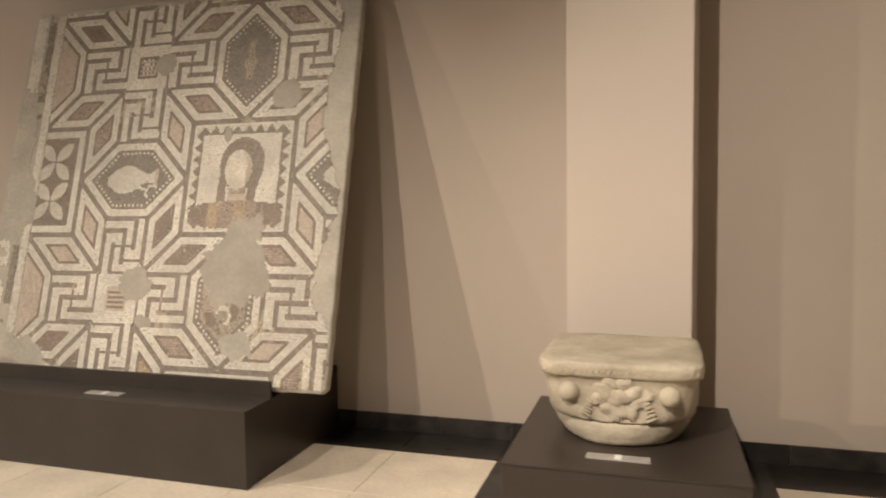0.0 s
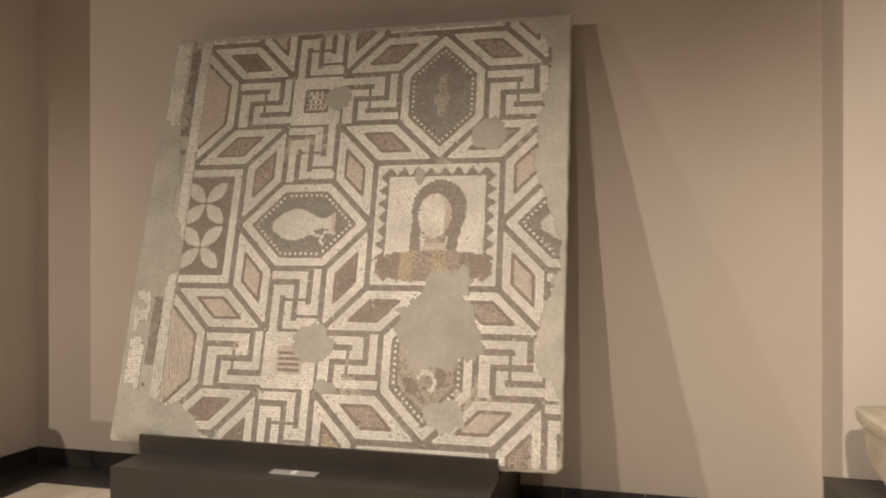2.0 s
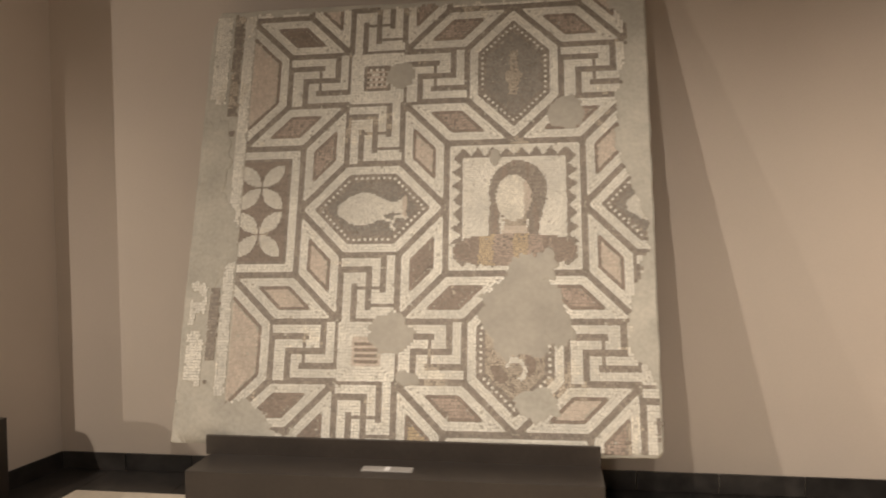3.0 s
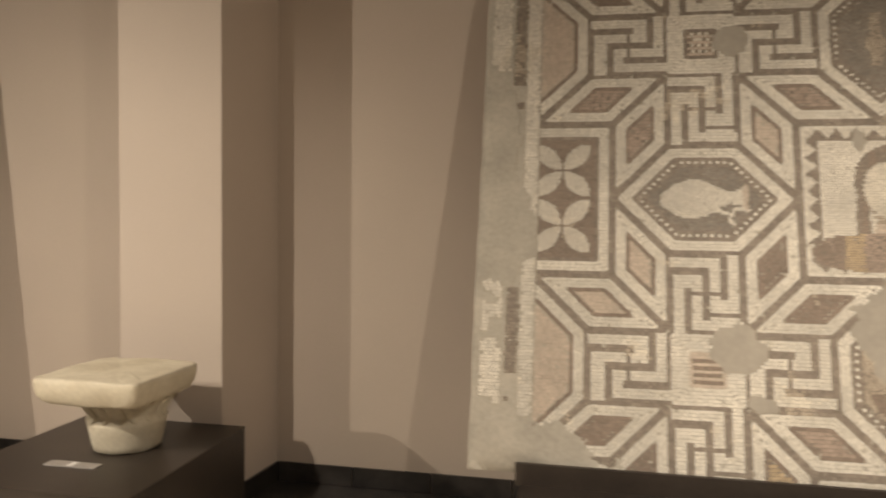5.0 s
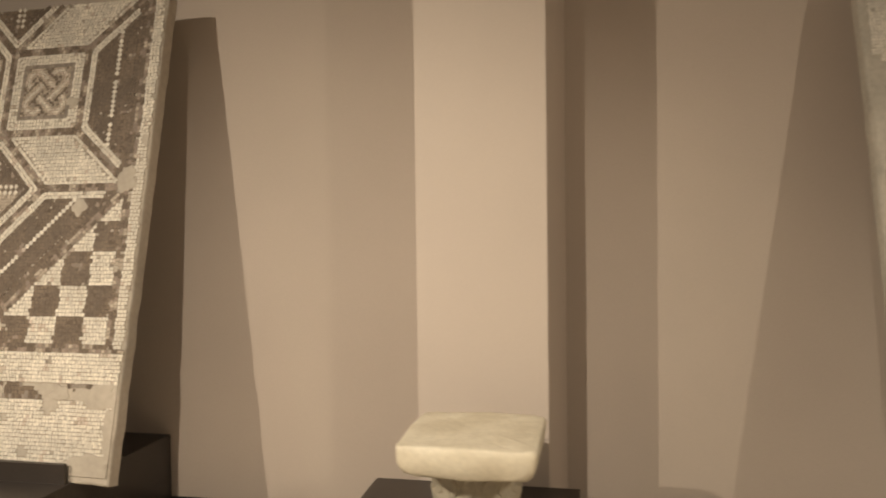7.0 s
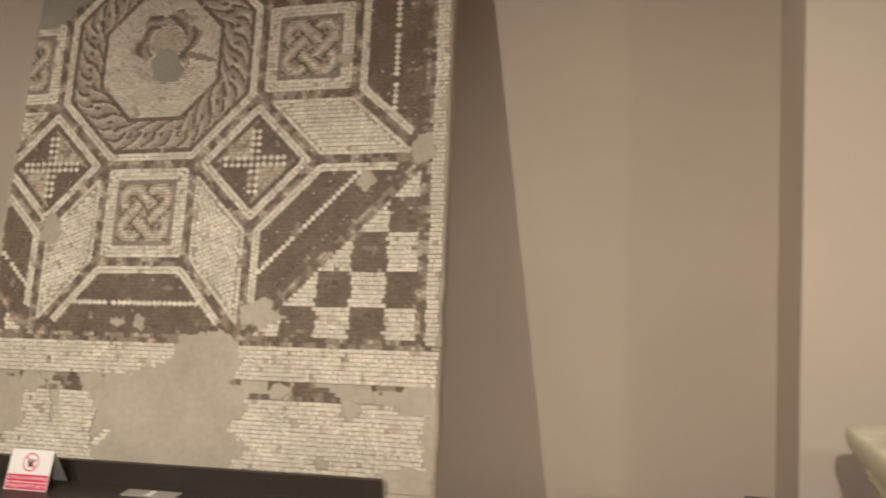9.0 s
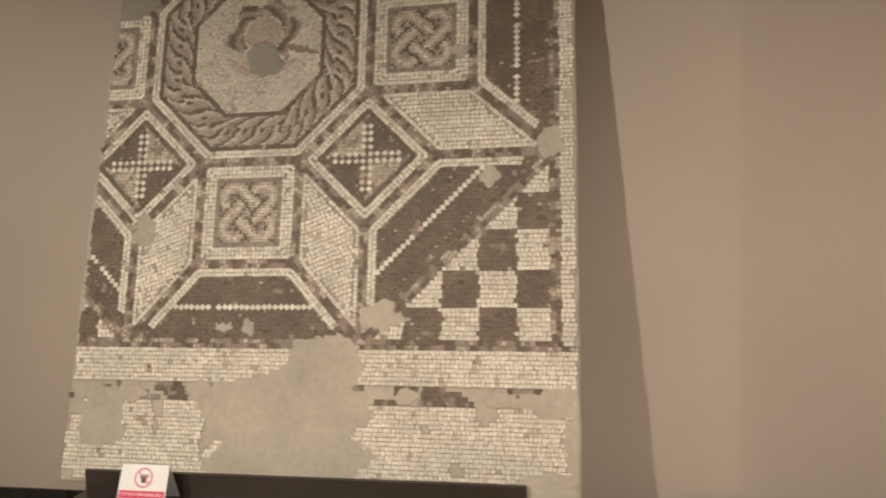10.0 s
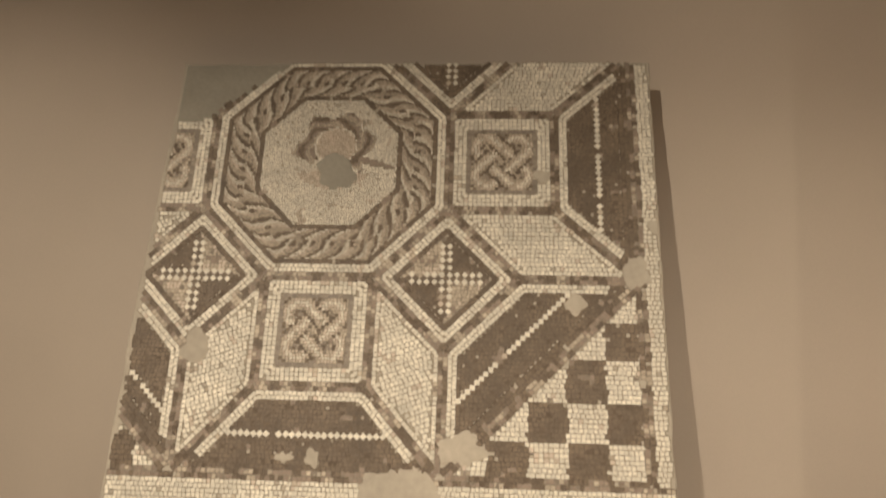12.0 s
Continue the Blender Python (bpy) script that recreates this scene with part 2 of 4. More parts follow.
class Mosaic:
    """Collects tesserae: place, turn, size and colour of each."""

    def __init__(self, size, keep, mortar, gap=0.0022, loss=0.012, seed=3, wear=None):
        self.wear = wear
        self.mortar = mortar
        self.s, self.keep, self.gap, self.loss, self.items = size, keep, gap, loss, []
        self.rng = random.Random(seed)

    def add(self, u, v, turn, sx, sy, key):
        if key and self.keep(u, v) and self.rng.random() > self.loss:
            r = self.rng
            key = self.wear(u, v, key) if self.wear else key
            self.items.append((u + r.gauss(0, 0.0006), v + r.gauss(0, 0.0006), turn + r.gauss(0, 0.05), sx - self.gap * r.uniform(0.6, 1.5), sy - self.gap * r.uniform(0.6, 1.5), key))

    def ring(self, poly, d, key, step=None, thick=None):
        """One row of tesserae along the outline, d inside it. key: a colour, or a function of edge, way along it, length, u and v."""
        out = inset(poly, d)
        if not out:
            return
        step, thick = step or self.s, thick or self.s
        for i in range(len(out)):
            (x0, y0), (x1, y1) = out[i], out[(i + 1) % len(out)]
            length = math.hypot(x1 - x0, y1 - y0)
            if length < step * 0.4 or abs(x0 - BORDER_U) + abs(x1 - BORDER_U) < 1e-5:
                continue
            n = max(1, round(length / step))
            turn = math.atan2(y1 - y0, x1 - x0)
            for k in range(n):
                f = (k + 0.5) / n
                u, v = x0 + (x1 - x0) * f, y0 + (y1 - y0) * f
                c = key if isinstance(key, str) else key(i, f * length, length, u, v)
                self.add(u, v, turn, length / n, thick, c)

    def rings(self, poly, colours):
        for k, c in enumerate(colours):
            self.ring(poly, (k + 0.5) * self.s, c)
        return inset(poly, len(colours) * self.s)

    def fill(self, poly, key, step=None, turn=0.0, regular=False):
        """Rows of tesserae over an outline."""
        if not poly:
            return
        step = step or self.s
        c, s = math.cos(turn), math.sin(turn)
        local = [(c * x + s * y, -s * x + c * y) for x, y in poly]
        x0, x1 = min(p[0] for p in local), max(p[0] for p in local)
        y0, y1 = min(p[1] for p in local), max(p[1] for p in local)
        small = inset(poly, step * 0.28) or poly
        rows = max(1, round((y1 - y0) / step))
        for j in range(rows):
            y = y0 + (j + 0.5) * (y1 - y0) / rows
            even = (x1 - x0) / max(1, round((x1 - x0) / step))
            x = x0 + (step * 0.5 if regular else step * self.rng.uniform(0.3, 0.6))
            while x < x1:
                width = even if regular else step * self.rng.uniform(0.85, 1.15)
                cx = x + width / 2 - step * 0.5
                u, v = c * cx - s * y, s * cx + c * y
                if inside(small, u, v):
                    self.add(u, v, turn, width, (y1 - y0) / rows, key if isinstance(key, str) else key(u, v))
                x += width

    def build(self, panel, parent, w0=0.0, single=None, limit=290):
        """Joins the tesserae into one mesh; those in the stretch 'single' become objects of their own."""
        verts, faces, mats, own = [], [], [], []
        r = self.rng
        for it in self.items:
            u, v, turn, sx, sy, key = it
            c, s = math.cos(turn), math.sin(turn)
            if single and single(u, v) and len(own) < limit:
                own.append(it)
                b = len(verts)
                for hx, hy in ((-0.5, -0.5), (0.5, -0.5), (0.5, 0.5), (-0.5, 0.5)):
                    a, q = hx * (sx + 3.0 * self.gap + 0.001), hy * (sy + 3.0 * self.gap + 0.001)
                    verts.append((u + c * a - s * q, v + s * a + c * q, w0 + 0.0009 + 0.0003 * r.random()))
                faces.append((b, b + 1, b + 2, b + 3))
                mats.append(len(TES_ORDER) + (0 if key[0] in "WPV" else 1))
                continue
            top = w0 + 0.0032 + r.uniform(-0.0007, 0.0007) + (0.0016 if len(key) > 1 else 0)
            key = key[0]
            tx, ty = r.gauss(0, 0.02), r.gauss(0, 0.02)
            b = len(verts)
            for hx, hy in ((-0.5, -0.5), (0.5, -0.5), (0.5, 0.5), (-0.5, 0.5)):
                a, q = hx * sx, hy * sy
                verts.append((u + c * a - s * q, v + s * a + c * q, w0 - 0.001))
            for hx, hy in ((-0.5, -0.5), (0.5, -0.5), (0.5, 0.5), (-0.5, 0.5)):
                a, q = hx * sx * r.uniform(0.84, 1.06), hy * sy * r.uniform(0.84, 1.06)
                verts.append((u + c * a - s * q, v + s * a + c * q, top + tx * a + ty * q))
            faces.append((b + 4, b + 5, b + 6, b + 7))
            for i in range(4):
                j = (i + 1) % 4
                faces.append((b + i, b + j, b + 4 + j, b + 4 + i))
            faces.append((b + 8, b + 9, b + 10, b + 11))
            for hx, hy in ((-0.5, -0.5), (0.5, -0.5), (0.5, 0.5), (-0.5, 0.5)):
                a, q = hx * (sx + 3.0 * self.gap + 0.001), hy * (sy + 3.0 * self.gap + 0.001)
                verts.append((u + c * a - s * q, v + s * a + c * q, w0 + (0.0009 if key in 'WPV' else 0.0025) + 0.0003 * r.random()))
            mats.extend([TES_ORDER.index(key)] * 5 + [len(TES_ORDER) + (0 if key in "WPV" else 1 if key == "K" else 2)])
        me = bpy.data.meshes.new("tesserae")
        me.from_pydata(verts, [], faces)
        for k in TES_ORDER:
            me.materials.append(TES[k])
        for bed in self.mortar:
            me.materials.append(bed)
        me.polygons.foreach_set("material_index", mats)
        me.update()
        ob = new("tesserae", me)
        ob.parent = parent
        tagged(ob, "small worn stone tesserae set in mortar", kind="stuff")
        shapes = {}
        for u, v, turn, sx, sy, key in own:
            if key not in shapes:
                bm = bmesh.new()
                low = [bm.verts.new((x, y, -0.001)) for x, y in ((-0.5, -0.5), (0.5, -0.5), (0.5, 0.5), (-0.5, 0.5))]
                top = [bm.verts.new((x, y, 0.0032)) for x, y in ((-0.44, -0.46), (0.46, -0.43), (0.45, 0.46), (-0.46, 0.43))]
                bm.faces.new(low[::-1]), bm.faces.new(top)
                for i in range(4):
                    bm.faces.new((low[i], low[(i + 1) % 4], top[(i + 1) % 4], top[i]))
                shapes[key] = mesh_of("tessera", bm, TES[key[0]])
            ob = new("tessera", shapes[key])
            ob.parent = parent
            ob.matrix_local = Matrix.Translation((u, v, w0)) @ Matrix.Rotation(turn, 4, "Z") @ Matrix.Diagonal((sx, sy, 1, 1))


def slab(outline, thick, mat, bevel, seed, ragged=0.006):
    """A plaster slab with uneven edges; its face lies at w = 0."""
    pts = []
    for (x0, y0), (x1, y1) in zip(outline, outline[1:] + outline[:1]):
        n = max(2, int(math.hypot(x1 - x0, y1 - y0) / 0.035))
        nx, ny = (y1 - y0), -(x1 - x0)
        length = math.hypot(nx, ny)
        for k in range(n):
            f = k / n
            e = ragged * (noise.noise(Vector((x0 + (x1 - x0) * f, y0 + (y1 - y0) * f, seed)) * 9) + 0.5 * noise.noise(Vector((x0 + (x1 - x0) * f, y0 + (y1 - y0) * f, seed)) * 31))
            pts.append((x0 + (x1 - x0) * f + e * nx / length, y0 + (y1 - y0) * f + e * ny / length))
    bm = bmesh.new()
    inner = inset_loop(pts, bevel)
    rows = [[(x, y, -thick) for x, y in pts], [(x, y, -bevel) for x, y in pts], [(x * 0.7 + a * 0.3, y * 0.7 + b * 0.3, -bevel * 0.3) for (x, y), (a, b) in zip(pts, inner)], [(a, b, 0) for a, b in inner]]
    vs = [[bm.verts.new(p) for p in row] for row in rows]
    for a, b in zip(vs, vs[1:]):
        for i in range(len(a)):
            j = (i + 1) % len(a)
            bm.faces.new((a[i], a[j], b[j], b[i]))
    bm.faces.new(vs[0]), bm.faces.new(vs[-1])
    return bm


def inset_loop(pts, d):
    """Moves a fine outline inwards, vertex by vertex."""
    out = []
    for i in range(len(pts)):
        (x0, y0), (x1, y1) = pts[i - 1], pts[(i + 1) % len(pts)]
        length = math.hypot(x1 - x0, y1 - y0) or 1
        out.append((pts[i][0] - d * (y1 - y0) / length, pts[i][1] + d * (x1 - x0) / length))
    return out


def blob(u, v, cu, cv, ru, rv, seed=0.0, rag=0.35):
    """Whether a point lies in a loss with an uneven rim."""
    d = math.hypot((u - cu) / ru, (v - cv) / rv)
    return d < rim(u, v, ru, rv, seed, rag)


def rim(u, v, ru, rv, seed, rag):
    f = max(11, 1.0 / min(ru, rv))
    rag *= 1.0 if min(ru, rv) > 0.1 else 1.5 if min(ru, rv) > 0.065 else 2.4
    return 1 + rag * noise.noise(Vector((u * f, v * f, seed))) + 0.5 * rag * noise.noise(Vector((u * 37, v * 37, seed)))


def loss_patch(parent, loss, index, mat, bounds, rag=0.23, seed_step=3.1):
    """Plaster smoothed over a loss, a little over the rim of the pieces round it."""
    cu, cv, ru, rv = loss
    u0, u1, v0, v1 = bounds
    lift, n = 0.0032 + 0.00010 * index, 110
    bm = bmesh.new()
    rings = []
    for f, w in ((1.05, 0.0), (1.0, lift - 0.0007), (0.90, lift), (0.45, lift + 0.0004)):
        ring = []
        for k in range(n):
            a = 2 * math.pi * k / n
            x, y = cu + ru * math.cos(a), cv + rv * math.sin(a)
            q = rim(x, y, ru, rv, index * seed_step, rag) + 0.04
            ring.append(bm.verts.new((min(u1, max(u0, cu + ru * q * f * math.cos(a))), min(v1, max(v0, cv + rv * q * f * math.sin(a))), w)))
        rings.append(ring)
    for a, b in zip(rings, rings[1:]):
        for k in range(n):
            bm.faces.new((a[k], a[(k + 1) % n], b[(k + 1) % n], b[k]))
    bm.faces.new(rings[-1])
    bmesh.ops.remove_doubles(bm, verts=bm.verts, dist=1e-6)
    part("plaster_patch", bm, mat, parent, "smooth plaster filling a loss", smooth=True)


# ---- mosaic with interlaced hexagons and a bust ----
P1 = Panel((-3.95, 3.2666, 0.42), 0.0200, 0.2592)
MP, MH, MA, MB = 0.733, 0.346, 0.147, 0.246
MC = (1.646, 1.209)
M1_LOSS = (
    (1.035, 0.56, 0.108, 0.098), (1.675, 0.66, 0.192, 0.205), (1.70, 0.86, 0.108, 0.10), (1.908, 1.70, 0.098, 0.088), (1.045, 1.955, 0.068, 0.072),
    (1.745, 0.228, 0.098, 0.074), (0.12, 0.06, 0.38, 0.165), (0.055, 1.06, 0.135, 0.26), (1.865, 0.585, 0.06, 0.09),
    (1.55, 1.475, 0.034, 0.04), (0.02, 1.50, 0.09, 0.25), (1.80, 0.905, 0.05, 0.075), (1.13, 0.345, 0.05, 0.036),
)
M1_GREY = (0, 1, 2, 3, 4, 8, 9, 11, 12)
RIM_V = (0.0, 0.30, 0.40, 0.50, 0.64, 0.80, 0.93, 0.99, 1.13, 1.37, 1.50, 1.77, 1.97, 2.13, 2.25, 2.38)
RIM_U = (2.30, 2.31, 2.26, 2.18, 2.19, 2.23, 2.27, 2.30, 2.28, 2.21, 2.155, 2.165, 2.21, 2.24, 2.20, 2.10)


def keep1(u, v):
    ragged = 0.018 * noise.noise(Vector((u * 16, v * 16, 8))) + 0.010 * noise.noise(Vector((u * 45, v * 45, 2)))
    if not (-0.045 < u < np.interp(v, RIM_V, RIM_U) + ragged and 0.02 < v < 2.36 + 1.2 * ragged):
        return False
    if u < 0.34 and v < 0.30 - 0.55 * u + 0.02 * noise.noise(Vector((u * 20, v * 20, 4))):
        return False
    return not any(blob(u, v, *b, seed=i * 3.1, rag=0.23) for i, b in enumerate(M1_LOSS))


def wear1(u, v, key):
    """Pieces dulled and greyed by old mortar film, in cloudy patches and towards the right edge."""
    if abs(u - MC[0] + MP) < 0.2 and abs(v - MC[1]) < 0.12 or max(abs(u - MC[0]), abs(v - MC[1])) < 0.28:
        return key
    cloud = noise.noise(Vector((u * 4.5, v * 4.5, 12))) + 0.6 * noise.noise(Vector((u * 19, v * 19, 6))) + 0.5 * max(0, u - 1.95)
    if key == "W":
        return "V" if cloud > 0.55 else "W"
    if key in "DBG":
        return "S" if cloud > 0.62 else key
    return key


m1 = Mosaic(0.0148, keep1, (MORTAR_PALE, MORTAR_DARK, MORTAR_LINE), gap=0.0015, loss=0.006, seed=5, wear=wear1)


def key_colour(x0, y0, w, h):
    """The interlocking meander: two hooked lines that cross in the middle of the block."""
    xs, ys = (0.0, 0.25, 0.5, 0.77, 1.0), (0.0, 0.23, 0.5, 0.76, 1.0)
    runs = (("h", 0, 0, 3), ("v", 3, 0, 2), ("h", 2, 1, 3), ("v", 1, 2, 4), ("h", 4, 1, 4), ("v", 4, 0, 3), ("h", 3, 2, 4), ("v", 2, 1, 3), ("h", 1, 0, 2), ("v", 0, 1, 4))

    def colour(u, v):
        x, y = (u - x0) / w, 1 - (v - y0) / h
        for way, line, a, b in runs:
            p, q, along, across = (x, y, xs, ys) if way == "h" else (y, x, ys, xs)
            half = 0.014 / (h if way == "h" else w)
            lo, hi = along[a] - half, along[b] + half
            if abs(q - across[line]) < half and lo <= p <= hi:
                return "D"
        return "W"
    return colour


def cut_left(poly, edge=BORDER_U):
    """Keeps the part of an outline to the right of the border."""
    out = []
    for (x0, y0), (x1, y1) in zip(poly, poly[1:] + poly[:1]):
        if x0 >= edge:
            out.append((x0, y0))
        if (x0 < edge) != (x1 < edge):
            f = (edge - x0) / (x1 - x0)
            out.append((edge, y0 + (y1 - y0) * f))
    return out if len(out) > 2 and max(p[0] for p in out) - edge > 0.05 else None


def dots(i, along, length, u, v):
    return "W" if int(along / 0.0148) % 2 else "D"


def hexagon_fill(cx, cy, upright):
    def colour(u, v):
        x, y = u - cx, v - cy
        if upright:
            if cy < 1.0:
                if abs(math.hypot((x + 0.0) / 0.045, (y + 0.085) / 0.05) - 1) < 0.25 and x + y > -0.11:
                    return "W"
                return "S" if noise.noise(Vector((u * 9, v * 9, 3))) + 2.2 * (y + 0.14) > -0.1 else "B"
            if abs(x) < 0.022 and abs(y) < 0.13 or math.hypot(x, y + 0.02) < 0.045:
                return "S"
            return "G"
        x, y = x / 1.18, y / 1.18
        px, ph = (-0.155, -0.135, -0.10, -0.05, 0.0, 0.05, 0.09, 0.125, 0.155), (0.020, 0.034, 0.062, 0.078, 0.070, 0.040, 0.023, 0.030, 0.058)
        if px[0] < x < px[-1]:
            k = max(i for i in range(len(px) - 1) if px[i] <= x)
            f = (x - px[k]) / (px[k + 1] - px[k])
            if abs(y - 0.05 * (x + 0.02)) < ph[k] + (ph[k + 1] - ph[k]) * f:
                return "P" if x > 0.136 else "W"
        curl = math.hypot((x - 0.128) / 0.040, (y + 0.070) / 0.034)
        if abs(curl - 1) < 0.22 and (x > 0.10 or y < -0.07) or abs(y + 0.052 + 0.3 * (x - 0.07)) < 0.008 and 0.03 < x < 0.10:
            return "W"
        return "G"
    return colour


def garment(u, v):
    """The draped shoulders: ochre in the middle, umber at the sides."""
    x, y = u - MC[0], v - MC[1]
    if (abs(x) / 0.305) ** 3 + (abs(y + 0.228) / 0.080) ** 2.4 > 1:
        return None
    fold = noise.noise(Vector((u * 15, v * 2.5, 5))) + 0.3 * noise.noise(Vector((u * 60, v * 20, 3)))
    if abs(x + 0.02) < 0.16:
        return "O" if fold > -0.22 else "T"
    return "B" if fold < 0.22 else "T"


def bust_fill(cx, cy):
    """The worn half-figure, kept to plain rounded shapes."""
    def colour(u, v):
        x, y = u - cx, v - cy
        cloth = garment(u, v)
        if cloth:
            return cloth
        strand = noise.noise(Vector((u * 26, v * 5, 5)))
        lock = "D" if strand < 0.22 else "B"
        if math.hypot((x + 0.004) / 0.090, (y - 0.045) / 0.122) < 1:
            return "V" if x < 0.05 else "P"
        if abs(x - 0.005) < 0.055 + 0.35 * max(0, -0.10 - y) and -0.17 < y < 0.0:
            return "S" if y > -0.10 else "P"
        if math.hypot((x - 0.020) / 0.147, (y - 0.080) / 0.160) < 1:
            return lock
        if -0.165 < y < 0.09 and (-0.118 + 0.05 * (y - 0.09) < x < -0.075 or 0.070 < x < 0.166 - (0.09 - y) * 0.22):
            return lock
        return "W"
    return colour


def petals(poly, cx, cy):
    """Four-petal flowers in pale pieces on umber."""
    def colour(u, v):
        for qx in (-0.128, 0.128):
            for qy in (-0.128, 0.128):
                x, y = u - cx - qx, v - cy - qy
                a, b = (abs(x) + abs(y)) / 1.4142, (abs(x) - abs(y)) / 1.4142
                if abs(b) < 0.040 * (1 - ((a - 0.090) / 0.086) ** 2):
                    return "W"
        return "B"
    m1.fill(poly, colour, step=0.0078, regular=True)


rng = random.Random(11)
for i in range(-2, 3):
    for j in range(-2, 3):
        cx, cy = MC[0] + i * MP, MC[1] + j * MP
        if not (-0.6 < cx < 3.1 and -0.7 < cy < 3.1):
            continue
        if i % 2 == 0 and j % 2 == 0:
            sq = [(cx - MH, cy - MH), (cx + MH, cy - MH), (cx + MH, cy + MH), (cx - MH, cy + MH)]
            if cut_left(sq):
                if i == 0 and j == 0:
                    rest = m1.rings(sq, ["D", "W"])
                    for k in range(6):
                        def tooth(e, a, l, u, v, k=k):
                            up = abs(((a - l / 2) / 0.0745) % 1 - 0.5) * 2
                            return garment(u, v) or ("D" if k == 5 or up < 0.05 + k * 0.2 else "W")
                        m1.ring(sq, 2 * m1.s + (k + 0.5) * 0.0089, tooth, step=0.0085, thick=0.0089)
                    m1.fill(inset(sq, 2 * m1.s + 6 * 0.0089), bust_fill(cx, cy), step=0.0108)
                else:
                    body = cut_left(sq)
                    petals(m1.rings(body, ["D", "W", "W", "W", "D"]), cx, cy)
            for sx in (-1, 1):
                for sy in (-1, 1):
                    place = lambda a, b: (cx + sx * a, cy + sy * b)
                    q = MP - MA
                    for poly in ([place(MH, 0), place(MH, MH), place(q, q), place(q, MB)], [place(0, MH), place(MH, MH), place(q, q), place(MB, q)]):
                        poly = cut_left(ccw(poly))
                        if poly:
                            rest = m1.rings(ccw(poly), ["D", "W", "W", "W", "B"])
                            m1.fill(rest, rng.choice("TTOBP"))
        elif j % 2 == 0:
            hx = cut_left([(cx - MP + MH, cy), (cx - MA, cy - MB), (cx + MA, cy - MB), (cx + MP - MH, cy), (cx + MA, cy + MB), (cx - MA, cy + MB)])
            if hx:
                m1.fill(m1.rings(hx, ["D", "W", "W", "W", "D", dots, "D"]), hexagon_fill(cx, cy, False), step=0.0088)
        elif i % 2 == 0:
            hx = cut_left([(cx, cy - MP + MH), (cx + MB, cy - MA), (cx + MB, cy + MA), (cx, cy + MP - MH), (cx - MB, cy + MA), (cx - MB, cy - MA)])
            if hx and i == -2:
                m1.fill(m1.rings(hx, ["D", "W", "W", "W", "B"]), "P")
            elif hx:
                m1.fill(m1.rings(hx, ["D", "W", "W", "W", "D", dots, "D"]), hexagon_fill(cx, cy, True), step=0.0105)
        else:
            q = MP - MA
            m1.fill(m1.rings([(cx - MA, cy - MA), (cx + MA, cy - MA), (cx + MA, cy + MA), (cx - MA, cy + MA)], ["W"] * 5 + ["D" if j > 0 else "P"]), lambda u, v: "P" if int(v / 0.0148) % 2 else "W" if j > 0 and int(u / 0.0148) % 2 else "B")
            span = MP - MB - MA
            for x0, y0, w, h in ((cx - MA, cy - MA - span, 2 * MA, span), (cx - MA, cy + MA, 2 * MA, span), (cx - MA - span, cy - MA, span, 2 * MA), (cx + MA, cy - MA, span, 2 * MA)):
                m1.fill([(x0, y0), (x0 + w, y0), (x0 + w, y0 + h), (x0, y0 + h)], key_colour(x0, y0, w, h), regular=True)

for x0, x1, key in ((0.138, 0.197, "W"), (0.078, 0.132, "D"), (-0.03, 0.06, "W")):
    def border_colour(u, v, key=key):
        if key == "W" and u < 0.07 and not (0.3 < v < 0.86 and noise.noise(Vector((u * 14, v * 14, 2))) > -0.15 or v > 1.84 + 0.03 * noise.noise(Vector((u * 30, v * 9, 2)))):
            return None
        if key == "D" and not (0.42 < v < 0.80 or v > 1.76 or noise.noise(Vector((u * 14, v * 14, 3))) > 0.3):
            return None
        return key
    m1.fill([(x0, 0.25), (x1, 0.25), (x1, 2.375), (x0, 2.375)], border_colour)


def mosaic_thing(name, label, panel, outline, thick, plaster, seed, bevel=0.012):
    ob = tagged(new(name), label, "mosaic")
    ob.matrix_world = panel.m
    part("slab", slab(outline, thick, plaster, bevel, seed), plaster, ob, "plaster backing slab with worn edges")
    return ob


mosaic1 = mosaic_thing("leaning_mosaic", "large faded Roman floor mosaic leaning on the wall", P1, [(-0.065, 0.02), (2.02, 0.0), (2.285, 0.0), (2.318, 0.03), (2.34, 2.395), (-0.02, 2.40), (-0.062, 2.3), (-0.068, 0.8)], 0.055, PLASTER1, 1.0)
m1.build(P1, mosaic1)
for i, loss in enumerate(M1_LOSS):
    loss_patch(mosaic1, loss, i, PLASTER_GREY if i in M1_GREY else PLASTER1, (-0.055, 2.305, 0.02, 2.375))

